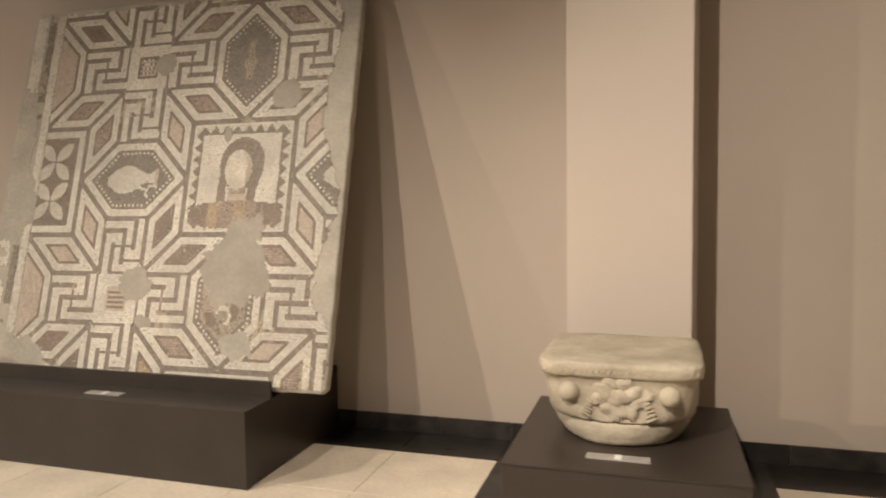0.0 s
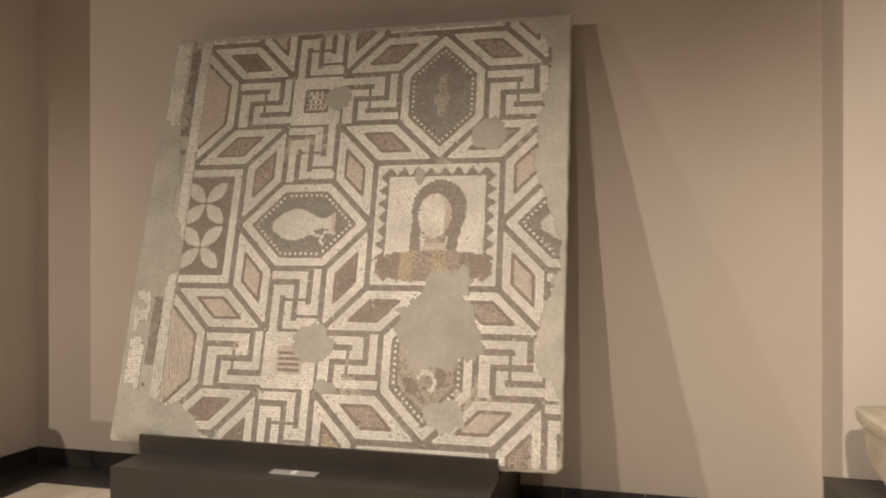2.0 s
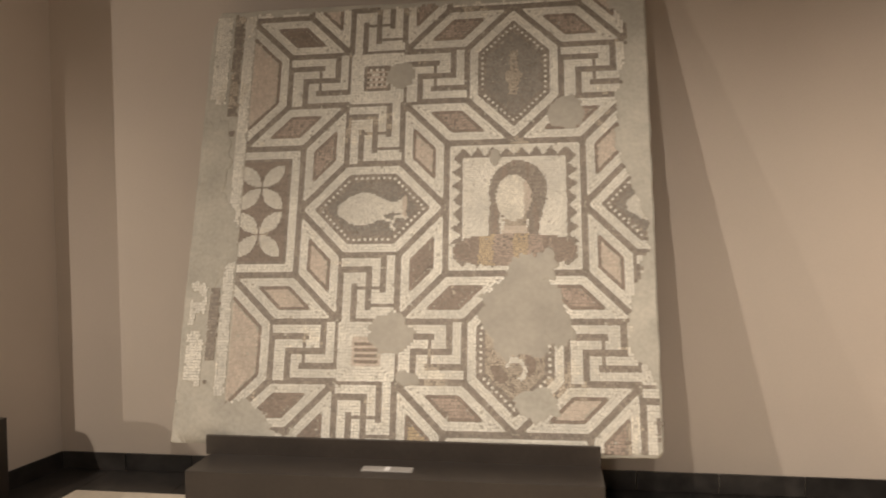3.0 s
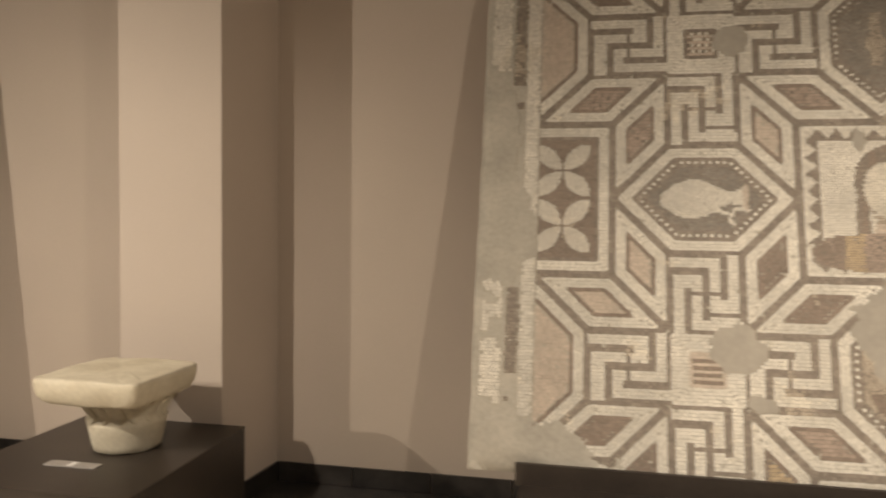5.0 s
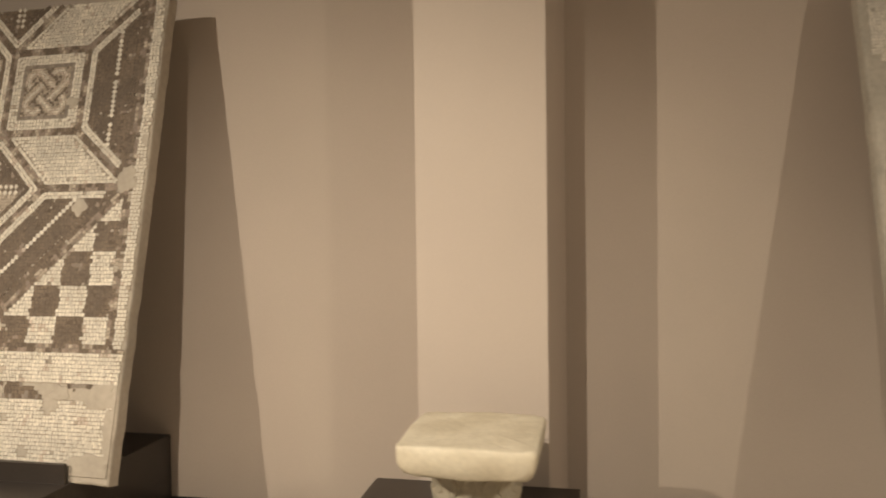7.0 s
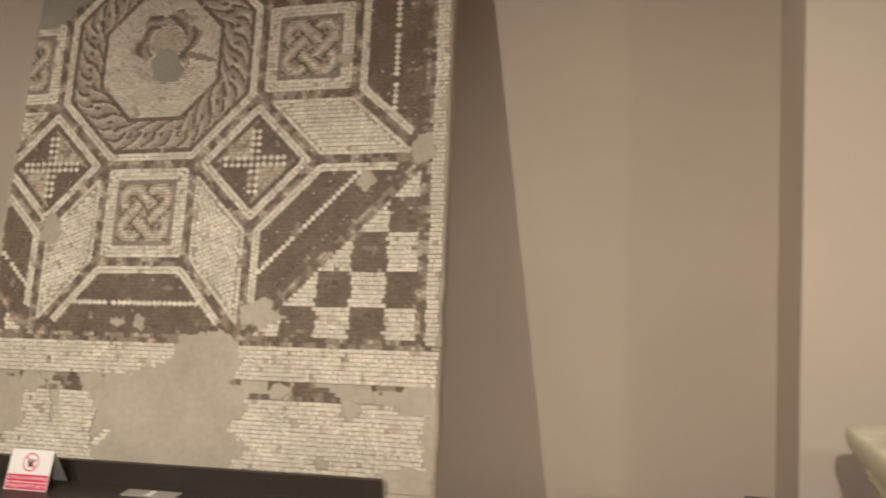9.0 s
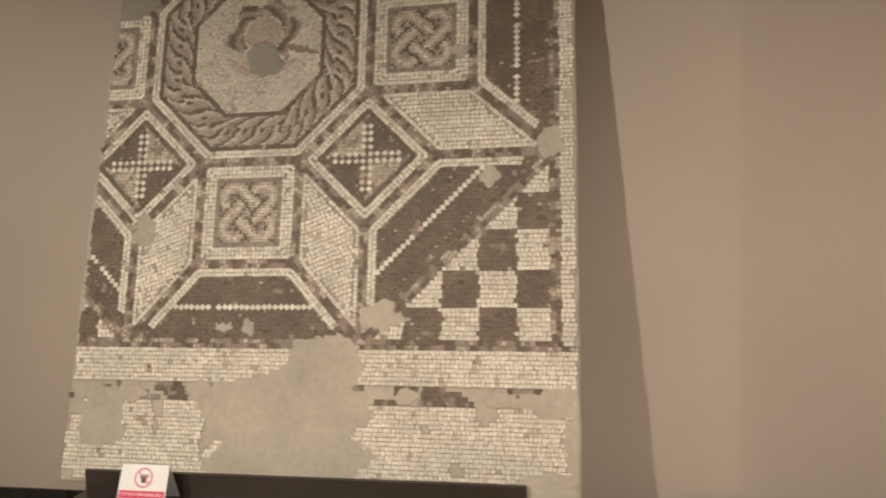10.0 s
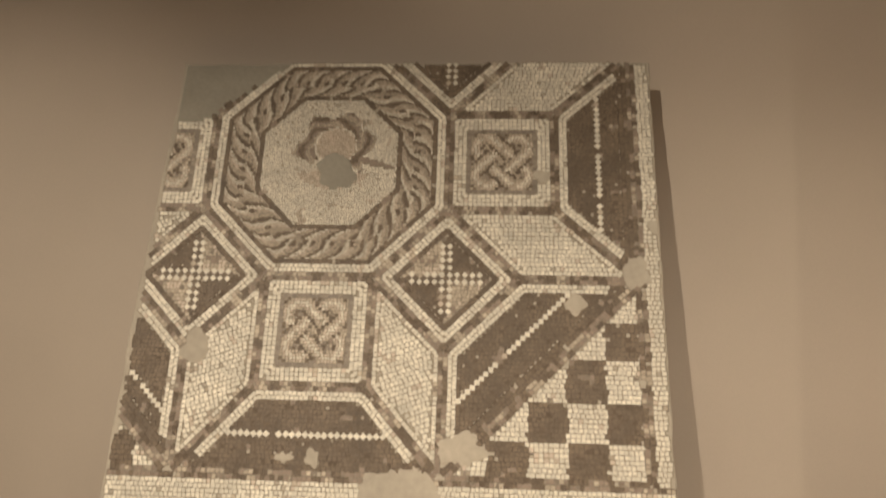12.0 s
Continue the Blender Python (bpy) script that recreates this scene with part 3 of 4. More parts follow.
# ---- mosaic with octagon, squares and chequers ----
P2 = Panel((-9.05, 3.3235, 0.45), -0.0190, 0.2284)
OC = (0.54, 1.855)
OA, OS, OQ, OB = 0.509, 0.2185, 0.946, 1.271
LEFT, RIGHT, TOP = -0.195, 1.898, 2.333
M2_LOSS = (
    (0.895, 0.475, 0.165, 0.145), (0.745, 0.325, 0.345, 0.160), (0.770, 0.130, 0.320, 0.150), (-0.045, 0.270, 0.100, 0.125), (1.800, 0.372, 0.130, 0.045), (1.895, 0.200, 0.060, 0.200),
    (1.128, 0.697, 0.076, 0.064), (1.805, 1.385, 0.046, 0.062), (0.069, 1.039, 0.048, 0.062), (0.575, 0.650, 0.026, 0.030), (0.470, 0.645, 0.036, 0.016), (1.560, 1.255, 0.036, 0.040),
    (0.575, 1.808, 0.082, 0.070), (1.439, 1.786, 0.038, 0.029), (1.889, 1.575, 0.048, 0.029), (0.085, 0.378, 0.060, 0.040), (0.372, 0.395, 0.050, 0.040), (1.595, 0.380, 0.040, 0.030),
    (1.240, 0.385, 0.045, 0.028), (1.800, 0.045, 0.160, 0.075),
)


def keep2(u, v):
    left = LEFT + 0.022 * v - 0.02 * (1 - v / TOP) + 0.012 * noise.noise(Vector((0, v * 9, 1))) + 0.006
    if not (left < u < RIGHT - 0.012 and 0.03 < v < TOP - 0.012):
        return False
    if v > 2.03 and v - 2.03 > (u + 0.045) * 0.80 + 0.015 * noise.noise(Vector((u * 22, v * 22, 7))):
        return False
    return not any(blob(u, v, *b, seed=i * 2.3, rag=0.23) for i, b in enumerate(M2_LOSS))


def wear2(u, v, key):
    """Tan stains in the pale fields and flaked spots in the dark ones."""
    spot_noise = noise.noise(Vector((u * 17, v * 17, 21))) + 0.45 * noise.noise(Vector((u * 45, v * 45, 5)))
    if key[0] == "W":
        return ("S" if spot_noise > 0.66 else "P" if spot_noise > 0.50 else "V") + key[1:]
    if key == "K":
        return "S" if spot_noise > 0.78 else "B" if spot_noise > 0.55 else "K"
    return key


m2 = Mosaic(0.0180, keep2, (MORTAR_MID, MORTAR_DARK, MORTAR_LINE), gap=0.0020, loss=0.014, seed=8, wear=wear2)


def turned(poly, q):
    """An outline given from the octagon's centre, turned by q quarters."""
    for _ in range(q):
        poly = [(-y, x) for x, y in poly]
    return ccw([(OC[0] + x, OC[1] + y) for x, y in poly])


def flaked(key):
    """A line that has partly gone grey."""
    def colour(*a):
        u, v = a[-2], a[-1]
        q = noise.noise(Vector((u * 21, v * 21, 3)))
        return key if q > 0.02 else "B" if q > -0.22 else "S"
    return colour


LINE = flaked("K")


def guilloche(poly, d0, d1, pitch=0.088):
    """A plait of curling strands, each with a light and a shaded side."""
    rows = 17
    for k in range(rows):
        d = d0 + (k + 0.5) * (d1 - d0) / rows
        t = 2 * (k + 0.5) / rows - 1

        def colour(i, along, length, u, v, t=t):
            n = max(2, round(length / pitch))
            x = ((along - length / 2) / length) * n - 0.34 * t - 0.62 * t * t * t + 0.04 * noise.noise(Vector((u * 25, v * 25, 8)))
            f = x % 1
            if abs(t) > 0.97 or f < 0.15 or f > 0.93:
                return "K"
            if abs(t) < 0.22 and 0.43 < f < 0.62:
                return "K" if abs(t) < 0.12 else "W"
            return "W" if f < 0.42 else "P" if f < 0.64 else "S"
        m2.ring(poly, d, colour, step=(d1 - d0) / rows * 1.15, thick=(d1 - d0) / rows)


def knot(cx, cy, half):
    """Two closed loops laid through one another on the slant."""
    def colour(u, v):
        x, y = (u - cx) / half, (v - cy) / half
        a, b = (x + y) / 1.4142, (x - y) / 1.4142

        def band(p, q):
            r = math.hypot(max(0, abs(p) - 0.55), q)
            return abs(r - 0.28)
        one, two = band(a, b), band(b, a)
        first, second = (one, two) if a * b > 0 else (two, one)
        for r in (first, second):
            if r < 0.150:
                return "W" if r < 0.045 else "P" if r < 0.10 else "S"
            if r < 0.200:
                return "K"
        return "D" if noise.noise(Vector((u * 12, v * 12, 4))) > -0.05 else "S"
    return colour


def chequer(u, v):
    i, j = math.floor((OC[0] + OB - u) / 0.148), math.floor((v - OC[1] + OB) / 0.148)
    return "W" if (i + j) % 2 == 0 else "K"


def dark_band(poly, base, along, at, pitch=0.0245):
    """A dark field with one line of small cream squares set on their corners."""
    m2.fill(poly, "K", step=0.0165)
    normal = (along[1], -along[0])
    for k in range(-40, 41):
        u = base[0] + along[0] * k * pitch + normal[0] * at
        v = base[1] + along[1] * k * pitch + normal[1] * at
        if poly and inside(poly, u, v):
            m2.add(u, v, math.atan2(along[1], along[0]) + math.pi / 4, 0.0225, 0.0225, "W+")


def cross_set(poly, cx, cy, side, pitch=0.030):
    """A chequered cross of small squares set on their corners; two of the corners beside it are pale."""
    m2.fill(poly, lambda u, v: "PSSB"[min(3, max(0, int(2 - 4 * noise.noise(Vector((u * 25, v * 25, 2))))))] if side and (u - cx) * (v - cy) * side > 0 else "K", step=0.0155)
    for i in range(-12, 13):
        for j in range(-12, 13):
            if (i + j) % 2:
                continue
            x, y = i * pitch / 2, j * pitch / 2
            if min(abs(x), abs(y)) < pitch * 0.6 and max(abs(x), abs(y)) < 0.162 and inside(poly, cx + x, cy + y):
                m2.add(cx + x, cy + y, math.pi / 4, pitch / 1.4142, pitch / 1.4142, "W+" if i % 2 else "K+")


oct_outer = turned([(OA, -OS), (OA, OS), (OS, OA), (-OS, OA), (-OA, OS), (-OA, -OS), (-OS, -OA), (OS, -OA)], 0)
m2.rings(oct_outer, [LINE, "W", "W", "K"])
guilloche(oct_outer, 4 * m2.s, 4 * m2.s + 0.130)
core = inset(oct_outer, 4 * m2.s + 0.130)
core = m2.rings(core, ["K"])


def octagon_core(u, v):
    """A worn wreath of brown strands, open below, on a pale field."""
    x, y = u - 0.562, v - 1.925
    r, a = math.hypot(x / 1.05, y), math.atan2(y, x)
    strands = math.sin(110 * r - 4 * a + 2.5 * noise.noise(Vector((u * 14, v * 14, 1))))
    edge = 0.148 + 0.020 * math.sin(6 * a + 0.7)
    if 0.088 < r < edge and (a > -0.85 or a < -2.45):
        return "K" if strands > 0.62 else "B" if strands > -0.55 else "S"
    if abs(y + 0.075 + 0.25 * (x - 0.15)) < 0.016 - 0.08 * abs(x - 0.15) and 0.08 < x < 0.26:
        return "B"
    return "W" if r >= 0.08 and y > -0.13 or r > 0.2 else "P"


m2.fill(core, octagon_core, step=0.0105)
E3 = OA - OS
for q in range(4):
    sq = turned([(-OS, -OA), (OS, -OA), (OS, -OQ), (-OS, -OQ)], q)
    if max(p[0] for p in sq) > LEFT and min(p[1] for p in sq) < TOP:
        m2.fill(m2.rings(sq, [LINE, "W", "W", "W", "D"]), knot(sum(p[0] for p in sq) / 4, sum(p[1] for p in sq) / 4, 0.165), step=0.0125)
    dia = turned([(OS, -OA), (OA, -OS), (OA + E3, -OS - E3), (OS + E3, -OA - E3)], q)
    cross_set(m2.rings(dia, [LINE, "W", "W", "K"]), sum(p[0] for p in dia) / 4, sum(p[1] for p in dia) / 4, (-1, 0, 0, 1)[q])
    # pale fields to both sides of each diamond
    for side in (1, -1):
        cell = [(OS, -OA), (OS + E3, -OA - E3), (OS + E3, -OB), (OS, -OQ)]
        cell = [(x * side, y) for x, y in cell]
        poly = turned(cell, q)
        m2.fill(m2.rings(poly, [LINE, "W"]), "W", turn=0.0 if q == 1 else 0.35)
    trap = turned([(-OS, -OQ), (OS, -OQ), (OS + E3, -OB), (-OS - E3, -OB)], q)
    normal = ((0, -1), (1, 0), (0, 1), (-1, 0))[q]
    side = lambda e, a, l, u, v: "K" if (u - OC[0]) * normal[0] + (v - OC[1]) * normal[1] > OB - 0.062 else "W"
    rest = m2.rings(trap, [LINE, side, side])
    dark_band(rest, OC, ((1, 0), (0, 1), (-1, 0), (0, -1))[q], 1.125)

# the chequered corner
low, out = OS + E3, OB
corner = [(low, -out), (out, -out), (out, -low)]
m2.fill(m2.rings(turned(corner, 0), [LINE]), chequer, step=0.0178)
ramp_field = turned([(low, -OA - E3), (OA + E3, -low), (out, -low), (low, -out)], 0)
slant = lambda e, a, l, u, v: "K" if abs(u - OC[0]) - (v - OC[1]) > low + out - 0.085 else "W"
dark_band(m2.rings(ramp_field, [LINE, slant, slant]), (OC[0] + (low + out) / 2, OC[1] - (low + out) / 2), (0.7071, 0.7071), -0.158)
corner_left = turned([(-low, -out), (-out, -out), (-out, -low)], 0)
m2.fill(m2.rings(corner_left, [LINE]), chequer, step=0.0178)
left_field = turned([(-low, -OA - E3), (-OA - E3, -low), (-out, -low), (-low, -out)], 0)
dark_band(m2.rings(left_field, [LINE, slant, slant]), (OC[0] - (low + out) / 2, OC[1] - (low + out) / 2), (0.7071, -0.7071), -0.118)

# border bands
EDGE_U, EDGE_V = OC[0] + OB, OC[1] - OB
m2.fill([(EDGE_U + 0.004, EDGE_V), (RIGHT, EDGE_V), (RIGHT, TOP), (EDGE_U + 0.004, TOP)], lambda u, v: LINE(u, v) if u < EDGE_U + 0.022 else "W")
m2.fill([(LEFT - 0.05, EDGE_V - 0.158), (RIGHT, EDGE_V - 0.158), (RIGHT, EDGE_V - 0.003), (LEFT - 0.05, EDGE_V - 0.003)], lambda u, v: LINE(u, v) if v > EDGE_V - 0.022 else "W", step=0.0168)
m2.fill([(LEFT - 0.05, 0.353), (RIGHT, 0.353), (RIGHT, EDGE_V - 0.160), (LEFT - 0.05, EDGE_V - 0.160)], lambda u, v: None if noise.noise(Vector((u * 10, v * 14, 9))) < -0.08 else ("K" if noise.noise(Vector((u * 30, v * 30, 1))) > -0.1 else "D"))
m2.fill([(LEFT - 0.05, 0.03), (RIGHT, 0.03), (RIGHT, 0.351), (LEFT - 0.05, 0.351)], lambda u, v: None if noise.noise(Vector((u * 8, v * 8, 5))) < -0.42 else "W", step=0.0168)

mosaic2 = mosaic_thing("leaning_mosaic", "large black and cream Roman mosaic fragment leaning on the wall", P2, [(LEFT - 0.022, 0.012), (1.70, 0.0), (RIGHT, -0.005), (RIGHT + 0.003, TOP), (LEFT + 0.035, TOP), (LEFT - 0.01, 1.2)], 0.065, PLASTER2, 2.0)
patch = prism(ccw([(LEFT + 0.045, 2.03), (LEFT + 0.052, TOP - 0.012), (0.33, TOP - 0.012), (0.27, 2.27), (0.02, 2.05)]), 0.0003, 0.0016)
part("plaster_patch", patch, PLASTER_BLUE, mosaic2, "blue-grey plaster repair")
for i, loss in enumerate(M2_LOSS):
    loss_patch(mosaic2, loss, i, PLASTER_BLUE if i == 12 else PLASTER2, (LEFT + 0.0, RIGHT - 0.012, 0.03, TOP - 0.012), seed_step=2.3)
m2.build(P2, mosaic2, single=lambda u, v: u > EDGE_U + 0.024 and EDGE_V - 0.1 < v < EDGE_V + 1.1)


# ---- plinths, capitals and labels ----
def long_base(name, x0, x1, y0, top, lip_x0, lip_x1, lip_y, lip_z):
    """A long low plinth with an upright lip that holds the panel's foot."""
    ob = thing(name, "long dark brown lacquered plinth with a raised lip", "plinth", ((x0 + x1) / 2, (y0 + WALL) / 2, 0), group="mosaic plinths")
    cx, cy = ob.location.x, ob.location.y
    part("body", box(x0 - cx, x1 - cx, y0 - cy, WALL - 0.015 - cy, 0, top, 0.003), LACQUER, ob)
    part("lip", box(lip_x0 - cx, lip_x1 - cx, lip_y - cy, lip_y + 0.02 - cy, top - 0.002, lip_z, 0.002), LACQUER, ob)
    return ob


long_base("mosaic_plinth", -3.79, -1.92, 3.0, 0.398, -3.81, -1.92, 3.242, 0.489)
long_base("mosaic_plinth", -9.11, -7.335, 3.02, 0.452, -9.10, -7.35, 3.266, 0.539)


def square_plinth(x0, x1, y0, y1):
    ob = thing("display_plinth", "dark brown lacquered square plinth carrying a stone capital", "plinth", ((x0 + x1) / 2, (y0 + y1) / 2, 0), group="capital plinths")
    w, d = (x1 - x0) / 2, (y1 - y0) / 2
    part("body", box(-w, w, -d, d, 0, 0.456, 0.003), LACQUER, ob)
    part("top_board", box(-w - 0.004, w + 0.004, -d - 0.004, d, 0.4555, 0.462, 0.002), LACQUER, ob)
    return ob


square_plinth(-0.51, 0.345, 2.50, 3.43)
square_plinth(-6.02, -5.159, 2.62, PIL_Y - 0.003)


def label_plate(x, y, z, turn=0.0):
    """A small caption plate with two short columns of print."""
    ob = thing("caption_plate", "small grey caption plate lying on a dark plinth", "label", (x, y, z), group="caption plates", turn=turn)
    part("plate", box(-0.116, 0.116, -0.028, 0.028, 0, 0.005, 0.001), PLATE, ob)
    for side in (-0.06, 0.06):
        for k in range(3):
            part("print_line", box(side - 0.045, side + 0.045 - 0.012 * k, 0.012 - 0.014 * k, 0.017 - 0.014 * k, 0.005, 0.0056), PLATE_INK, ob)
    part("badge", box(-0.012, 0.012, -0.024, 0.024, 0.005, 0.0058), CARD, ob)


label_plate(-0.10, 2.65, 0.462)
label_plate(-5.59, 2.89, 0.462)
label_plate(-2.87, 3.11, 0.398)
label_plate(-8.26, 3.19, 0.452)


def ball(r, at, squash=(1, 1, 1), bm=None, u=14, v=9):
    bm = bm or bmesh.new()
    made = bmesh.ops.create_uvsphere(bm, u_segments=u, v_segments=v, radius=r)["verts"]
    for w in made:
        w.co = Vector((w.co.x * squash[0], w.co.y * squash[1], w.co.z * squash[2])) + Vector(at)
    return bm


def impost_capital(x, y, z):
    """A low, tapering capital with a chiselled rim, two bosses and a worn flower between them."""
    ob = thing("carved_capital", "low weathered limestone capital with two carved bosses", "capital", (x, y, z))
    rings = []
    profile = ((0.0, 0.215, 0.228, 2.1, -0.050), (0.010, 0.236, 0.246, 2.1, -0.047), (0.05, 0.266, 0.268, 2.2, -0.033), (0.086, 0.282, 0.278, 2.3, -0.021), (0.094, 0.278, 0.272, 2.4, -0.019), (0.100, 0.291, 0.286, 2.7, -0.014), (0.112, 0.293, 0.289, 3.2, -0.008), (0.16, 0.297, 0.292, 4.4, 0), (0.268, 0.304, 0.297, 6, 0), (0.276, 0.314, 0.308, 7.5, 0), (0.305, 0.318, 0.312, 9, 0), (0.325, 0.317, 0.311, 9, 0), (0.330, 0.311, 0.305, 8, 0), (0.330, 0.2, 0.19, 6, 0))
    for one, two in zip(profile, profile[1:]):
        for f in (0.0, 0.34, 0.67):
            h, rx, ry, p, cy = (q + (r - q) * f for q, r in zip(one, two))
            rings.append(super_ring(rx, ry, h, p, 110, 0.0, cy))
    bm = loft(rings)
    rough_up(bm, 0.005, 6, 1.0)
    rough_up(bm, 0.003, 26, 4.0)
    rough_up(bm, 0.003, 60, 2.0)
    part("body", bm, STONE, ob, smooth=True)
    front = -0.300
    for s in (-1, 1):
        part("boss", ball(0.040, (s * 0.19, front + 0.004, 0.210), (1, 0.7, 1)), STONE, ob, "round carved boss", smooth=True)
    # the worn flower
    bm = bmesh.new()
    for dx, dz, r in ((0, 0.0, 0.04), (-0.05, 0.02, 0.035), (0.05, 0.02, 0.03), (-0.075, -0.01, 0.025), (0.08, -0.02, 0.028), (0.0, -0.06, 0.038), (0.02, 0.05, 0.03), (-0.03, 0.05, 0.028), (0.04, -0.055, 0.03), (-0.035, -0.05, 0.028), (0.105, 0.01, 0.02)):
        ball(r, (dx, front + 0.004, 0.198 + dz), (1.3, 0.42, 1.0), bm, 18, 12)
    rough_up(bm, 0.011, 28, 2.0)
    rough_up(bm, 0.006, 70, 2.0)
    part("worn_flower", bm, STONE, ob, "worn carved flower", smooth=True)
    for k in range(26):
        fx = -0.285 + k * 0.0228
        bm = box(-0.006, 0.006, -0.002, 0.006, -0.010, 0.010, 0.002, 1)
        bmesh.ops.rotate(bm, cent=(0, 0, 0), matrix=Matrix.Rotation(0.5, 3, "Y"), verts=bm.verts)
        bmesh.ops.translate(bm, vec=(fx, -0.310 + 0.03 * abs(fx / 0.3) ** 8, 0.297), verts=bm.verts)
        part("rim_notch", bm, STONE, ob)
    for k in range(5):
        for s in (-1, 1):
            bm = box(-0.022 + 0.003 * k, 0.022 - 0.003 * k, -0.006, 0.004, -0.004, 0.004, 0.002, 1)
            bmesh.ops.rotate(bm, cent=(0, 0, 0), matrix=Matrix.Rotation(-s * 0.5, 3, "Y"), verts=bm.verts)
            bmesh.ops.translate(bm, vec=(s * (0.125 - 0.004 * k), front - 0.002, 0.155 + (0.015 * k - 0.035) * (1 if s > 0 else 0.8)), verts=bm.verts)
            part("leaf_vein", bm, STONE, ob)
    return ob


impost_capital(-0.105, 3.07, 0.462)


def leaf_capital(x, y, z):
    """A bell-shaped capital with a worn leaf collar under a thick square abacus."""
    ob = thing("leaf_capital", "pale marble capital with worn leaves and thick abacus", "capital", (x, y, z))
    rings = [super_ring(r, r, h, 2) for h, r in ((0.0, 0.130), (0.006, 0.140), (0.03, 0.147), (0.08, 0.159), (0.12, 0.167), (0.134, 0.168), (0.143, 0.158), (0.165, 0.160), (0.20, 0.178), (0.235, 0.198), (0.262, 0.205))]
    bm = loft(rings)
    rough_up(bm, 0.005, 11, 3.0)
    part("bell", bm, MARBLE, ob, smooth=True)
    for k in range(16):
        a = 2 * math.pi * k / 16
        rows = []
        worn = 0.75 + 0.35 * noise.noise(Vector((k * 1.7, 2, 5)))
        for s in range(7):
            f = s / 6
            r = 0.155 + 0.052 * f ** 1.6 + (0.021 if s == 0 else 0.005) * worn
            h = 0.128 + 0.012 * worn + 0.095 * f
            half = (0.022 * math.sin(math.pi * (0.2 + 0.8 * f)) + 0.006) * (1.1 if s else 0.5)
            rows.append([(math.cos(a + d / r) * (r + lift), math.sin(a + d / r) * (r + lift), h) for d, lift in ((-half, -0.008), (-half * 0.5, 0.002 * worn), (0, -0.002), (half * 0.5, 0.002 * worn), (half, -0.008), (0, -0.02))])
        bm = loft(rows)
        rough_up(bm, 0.004, 30, k)
        part("leaf", bm, MARBLE, ob, "worn carved leaf", smooth=True)
    ax, ay = 0.01, -0.068
    rings = [super_ring(rx, rx, h, p, 160, ax, ay) for h, rx, p in ((0.244, 0.196, 6), (0.248, 0.212, 10), (0.254, 0.220, 14), (0.266, 0.224, 18), (0.282, 0.232, 20), (0.31, 0.238, 20), (0.33, 0.240, 20), (0.348, 0.240, 20), (0.355, 0.237, 18), (0.358, 0.231, 16), (0.358, 0.20, 12), (0.354, 0.15, 8), (0.353, 0.08, 6))]
    bm = loft(rings)
    rough_up(bm, 0.008, 6, 8.0)
    rough_up(bm, 0.005, 22, 2.0)
    rough_up(bm, 0.002, 60, 5.0)
    part("abacus", bm, MARBLE, ob, "thick worn square abacus", smooth=True)
    return ob


leaf_capital(-5.53, 3.165, 0.462)


def text_part(body, size, at, mat, parent, name="lettering"):
    """Letters as a thin mesh, in the built-in typeface."""
    cu = bpy.data.curves.new(name, "FONT")
    cu.body, cu.size, cu.align_x, cu.align_y, cu.extrude, cu.resolution_u = body, size, "CENTER", "CENTER", 0.0004, 2
    tmp = bpy.data.objects.new(name, cu)
    me = bpy.data.meshes.new_from_object(tmp)
    bpy.data.objects.remove(tmp)
    me.materials.clear()
    me.materials.append(mat)
    ob = new(name, me)
    ob.parent = parent
    ob.matrix_local = Matrix.Translation(at)
    return ob


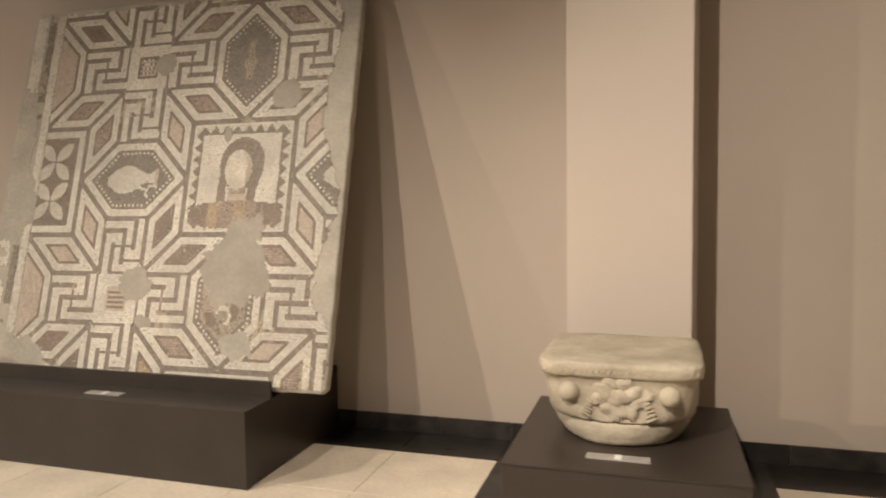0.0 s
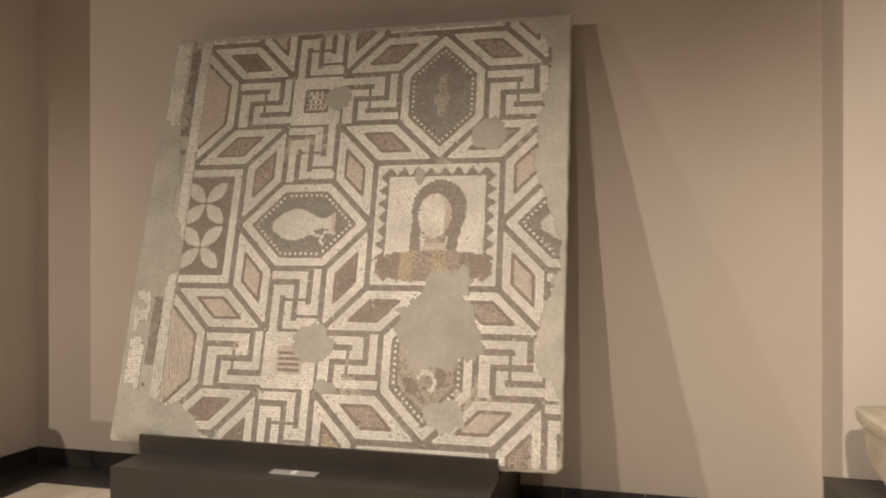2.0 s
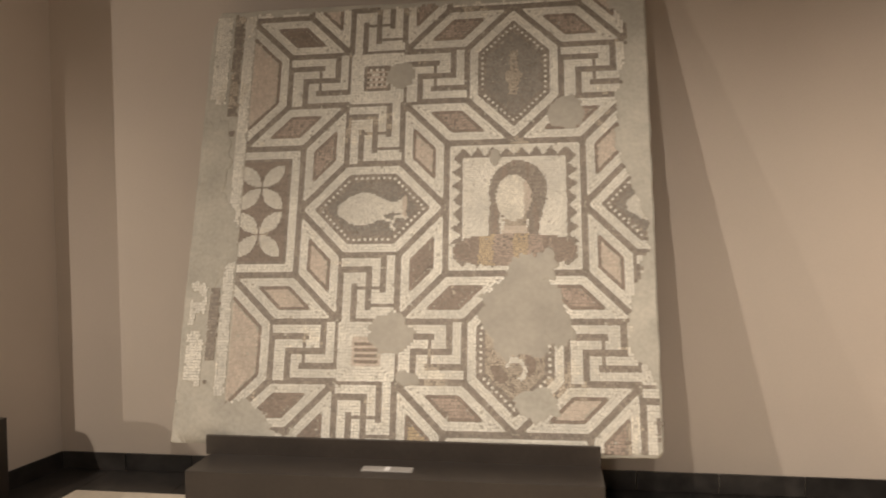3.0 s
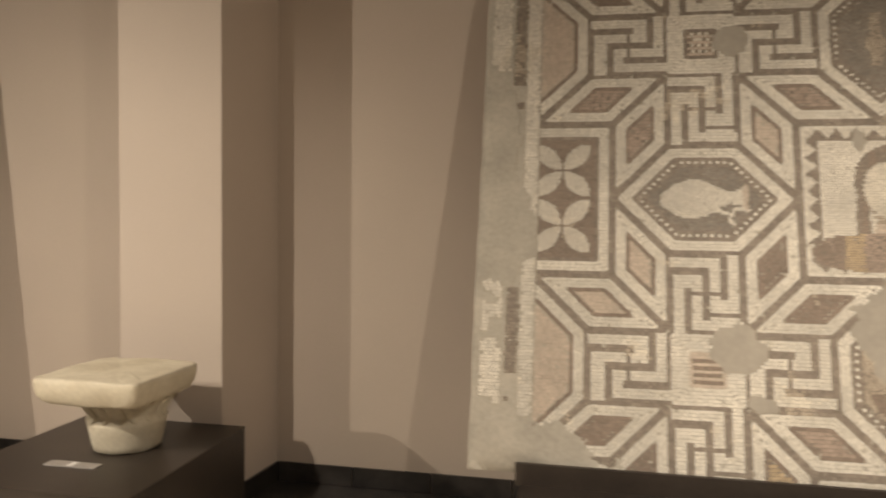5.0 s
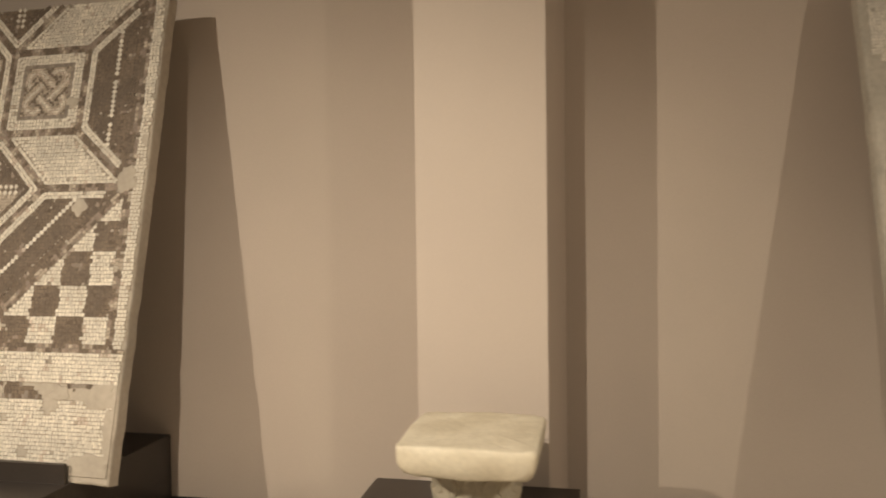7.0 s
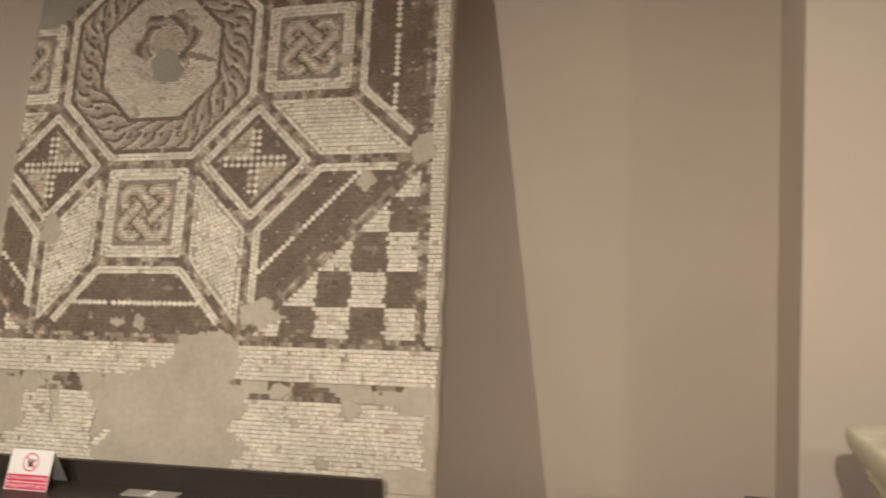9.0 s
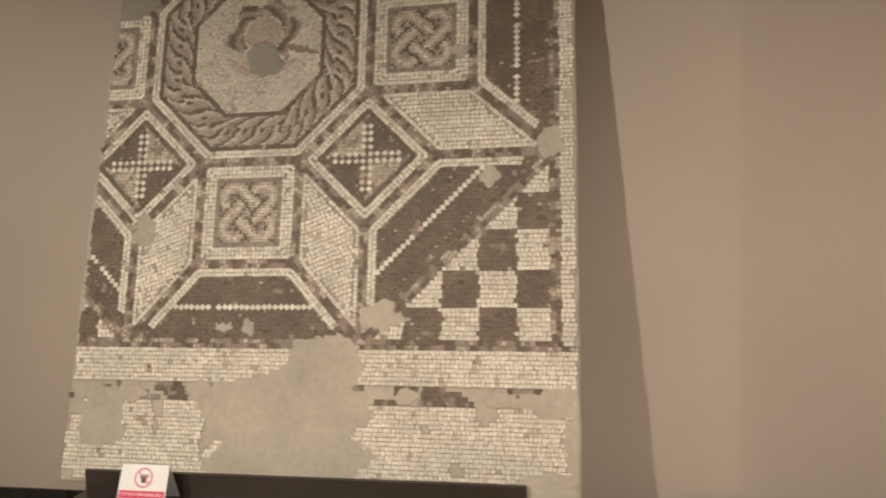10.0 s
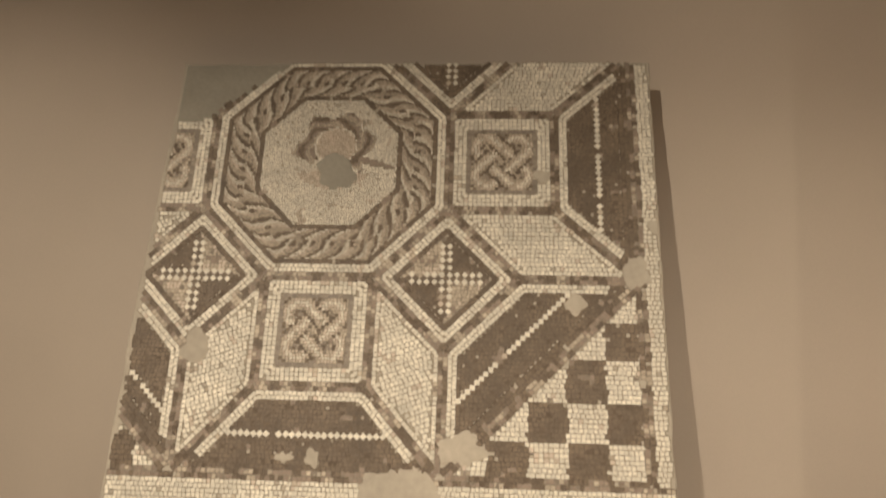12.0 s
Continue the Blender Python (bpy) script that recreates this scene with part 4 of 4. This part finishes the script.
def touch_sign(x, y, z, turn):
    """A folded card: a barred hand over two red lines of print."""
    ob = thing("warning_sign", "white folded card sign asking visitors not to touch", "sign", (x, y, z), turn=turn)
    w, h, lean = 0.098, 0.155, radians(22)
    for name, s, label in (("front_leaf", 1, "printed card leaf"), ("back_leaf", -1, "")):
        leaf = part(name, box(-w, w, 0, h, -0.0012, 0), CARD, ob, label)
        if s > 0:
            leaf.matrix_local = Matrix.Translation((0, -h * math.sin(lean), 0)) @ Matrix.Rotation(math.pi / 2 - lean, 4, "X")
            front = leaf
        else:
            leaf.matrix_local = Matrix.Translation((0, h * math.sin(lean), 0)) @ Matrix.Rotation(math.pi / 2 + lean, 4, "X")
    bm = bmesh.new()
    n, cy = 40, 0.107
    rows = [[bm.verts.new((math.cos(2 * math.pi * k / n) * r, cy + math.sin(2 * math.pi * k / n) * r, 0.0006)) for k in range(n)] for r in (0.031, 0.036)]
    for k in range(n):
        bm.faces.new((rows[0][k], rows[0][(k + 1) % n], rows[1][(k + 1) % n], rows[1][k]))
    part("red_circle", bm, RED, front, "red ring")
    bm = box(-0.033, 0.033, -0.0022, 0.0022, 0.0003, 0.0014)
    bmesh.ops.rotate(bm, cent=(0, 0, 0), matrix=Matrix.Rotation(-0.75, 3, "Z"), verts=bm.verts)
    bmesh.ops.translate(bm, vec=(0, cy, 0), verts=bm.verts)
    part("red_bar", bm, RED, front, "red slanting bar")
    bm = box(-0.009, 0.009, cy - 0.018, cy - 0.002, 0.0002, 0.0008)
    for k in range(5):
        a = 0.9 - 0.45 * k
        fin = box(-0.002, 0.002, 0, 0.019 if k else 0.014, 0.0002, 0.0008)
        bmesh.ops.rotate(fin, cent=(0, 0, 0), matrix=Matrix.Rotation(a * 0.7, 3, "Z"), verts=fin.verts)
        bmesh.ops.translate(fin, vec=(-0.008 + 0.004 * k, cy - 0.005, 0), verts=fin.verts)
        tmp = bpy.data.meshes.new("finger")
        fin.to_mesh(tmp)
        fin.free()
        bm.from_mesh(tmp)
        bpy.data.meshes.remove(tmp)
    part("palm_symbol", bm, INK, front, "black open palm symbol")
    part("red_band", box(-w + 0.004, w - 0.004, 0.032, 0.060, 0.0001, 0.0006), RED, front, "red band with white print")
    text_part("LÜTFEN DOKUNMAYINIZ", 0.0155, (0, 0.046, 0.0011), CARD, front)
    part("red_band", box(-w + 0.004, w - 0.004, 0.003, 0.029, 0.0001, 0.0006), RED, front, "red band with white print")
    text_part("PLEASE DON'T TOUCH", 0.0165, (0, 0.016, 0.0011), CARD, front)
    return ob


touch_sign(-8.79, 3.20, 0.452, 0)

# ---- floor, border and skirting pieces ----
def outline_runs():
    """The wall's foot from east to west, round the pilasters: the runs of the skirting."""
    pts = [(4.0, WALL)]
    for l, r, wl, wr in PIL:
        pts += [(wr, WALL), (r, PIL_Y), (l, PIL_Y), (wl, WALL)]
    pts.append((-14.0, WALL))
    return list(zip(pts, pts[1:]))


skirting = tagged(new("baseboard"), "black polished stone skirting in short tiles", "baseboard", kind="structure")
shapes = {}
for (x0, y0), (x1, y1) in outline_runs():
    length = math.hypot(x1 - x0, y1 - y0)
    n = max(1, round(length / 0.45))
    step = length / n
    turn = math.atan2(y1 - y0, x1 - x0)
    key = round(step, 3)
    if key not in shapes:
        shapes[key] = mesh_of("skirting_tile", box(-step / 2 + 0.0022, step / 2 - 0.0022, 0.0005, 0.013, 0.001, 0.111, 0.0015, 1), GRANITE)
    for k in range(n):
        ob = new("skirting_tile", shapes[key])
        ob.parent = skirting
        f = (k + 0.5) / n
        ob.matrix_local = Matrix.Translation((x0 + (x1 - x0) * f, y0 + (y1 - y0) * f, 0)) @ Matrix.Rotation(turn, 4, "Z")

border = tagged(new("floor_border"), "black polished granite border along the wall's foot", "floor border", kind="structure")


def strip(x0, x1, y0, y1, n, along_x=True):
    for k in range(n):
        a, b = k / n, (k + 1) / n
        if along_x:
            bm = box(x0 + (x1 - x0) * a + 0.001, x0 + (x1 - x0) * b - 0.001, y0, y1, -0.012, 0.0, 0.001, 1)
        else:
            bm = box(x0, x1, y0 + (y1 - y0) * a + 0.001, y0 + (y1 - y0) * b - 0.001, -0.012, 0.0, 0.001, 1)
        part("border_slab", bm, GRANITE, border)


reach = FLOOR_EDGE
edges = [4.0]
for l, r, wl, wr in PIL:
    edges += [r + reach + 0.07, l - reach - 0.07]
edges.append(-14.0)
for k in range(0, len(edges) - 1, 2):
    strip(edges[k + 1], edges[k], WALL - reach, WALL, max(1, round((edges[k] - edges[k + 1]) / 0.6)))
for k in range(1, len(edges) - 1, 2):
    e, w = edges[k], edges[k + 1]
    strip(w, e, PIL_Y - reach, PIL_Y, 2)
    strip(w, w + reach + 0.07, PIL_Y, WALL, 1, False)
    strip(e - reach - 0.07, e, PIL_Y, WALL, 1, False)

tile = mesh_of("floor_tile", box(-0.2988, 0.2988, -0.2988, 0.2988, -0.012, -0.002, 0.0015, 1), CREAM)
far = bmesh.new()
for i in range(30):
    for j in range(13):
        x, y = 3.7 - 0.6 * i, WALL - reach - 0.3 - 0.6 * j
        if -11.6 < x < 2.6 and j < 7:
            ob = new("floor_tile", tile)
            ob.parent = floor
            ob.matrix_local = Matrix.Translation((x, y, 0))
        else:
            box(x - 0.2988, x + 0.2988, y - 0.2988, y + 0.2988, -0.012, -0.002, bm=far)
tagged(part("far_floor_tiles", far, CREAM, floor, "more cream floor tiles"), kind="stuff")
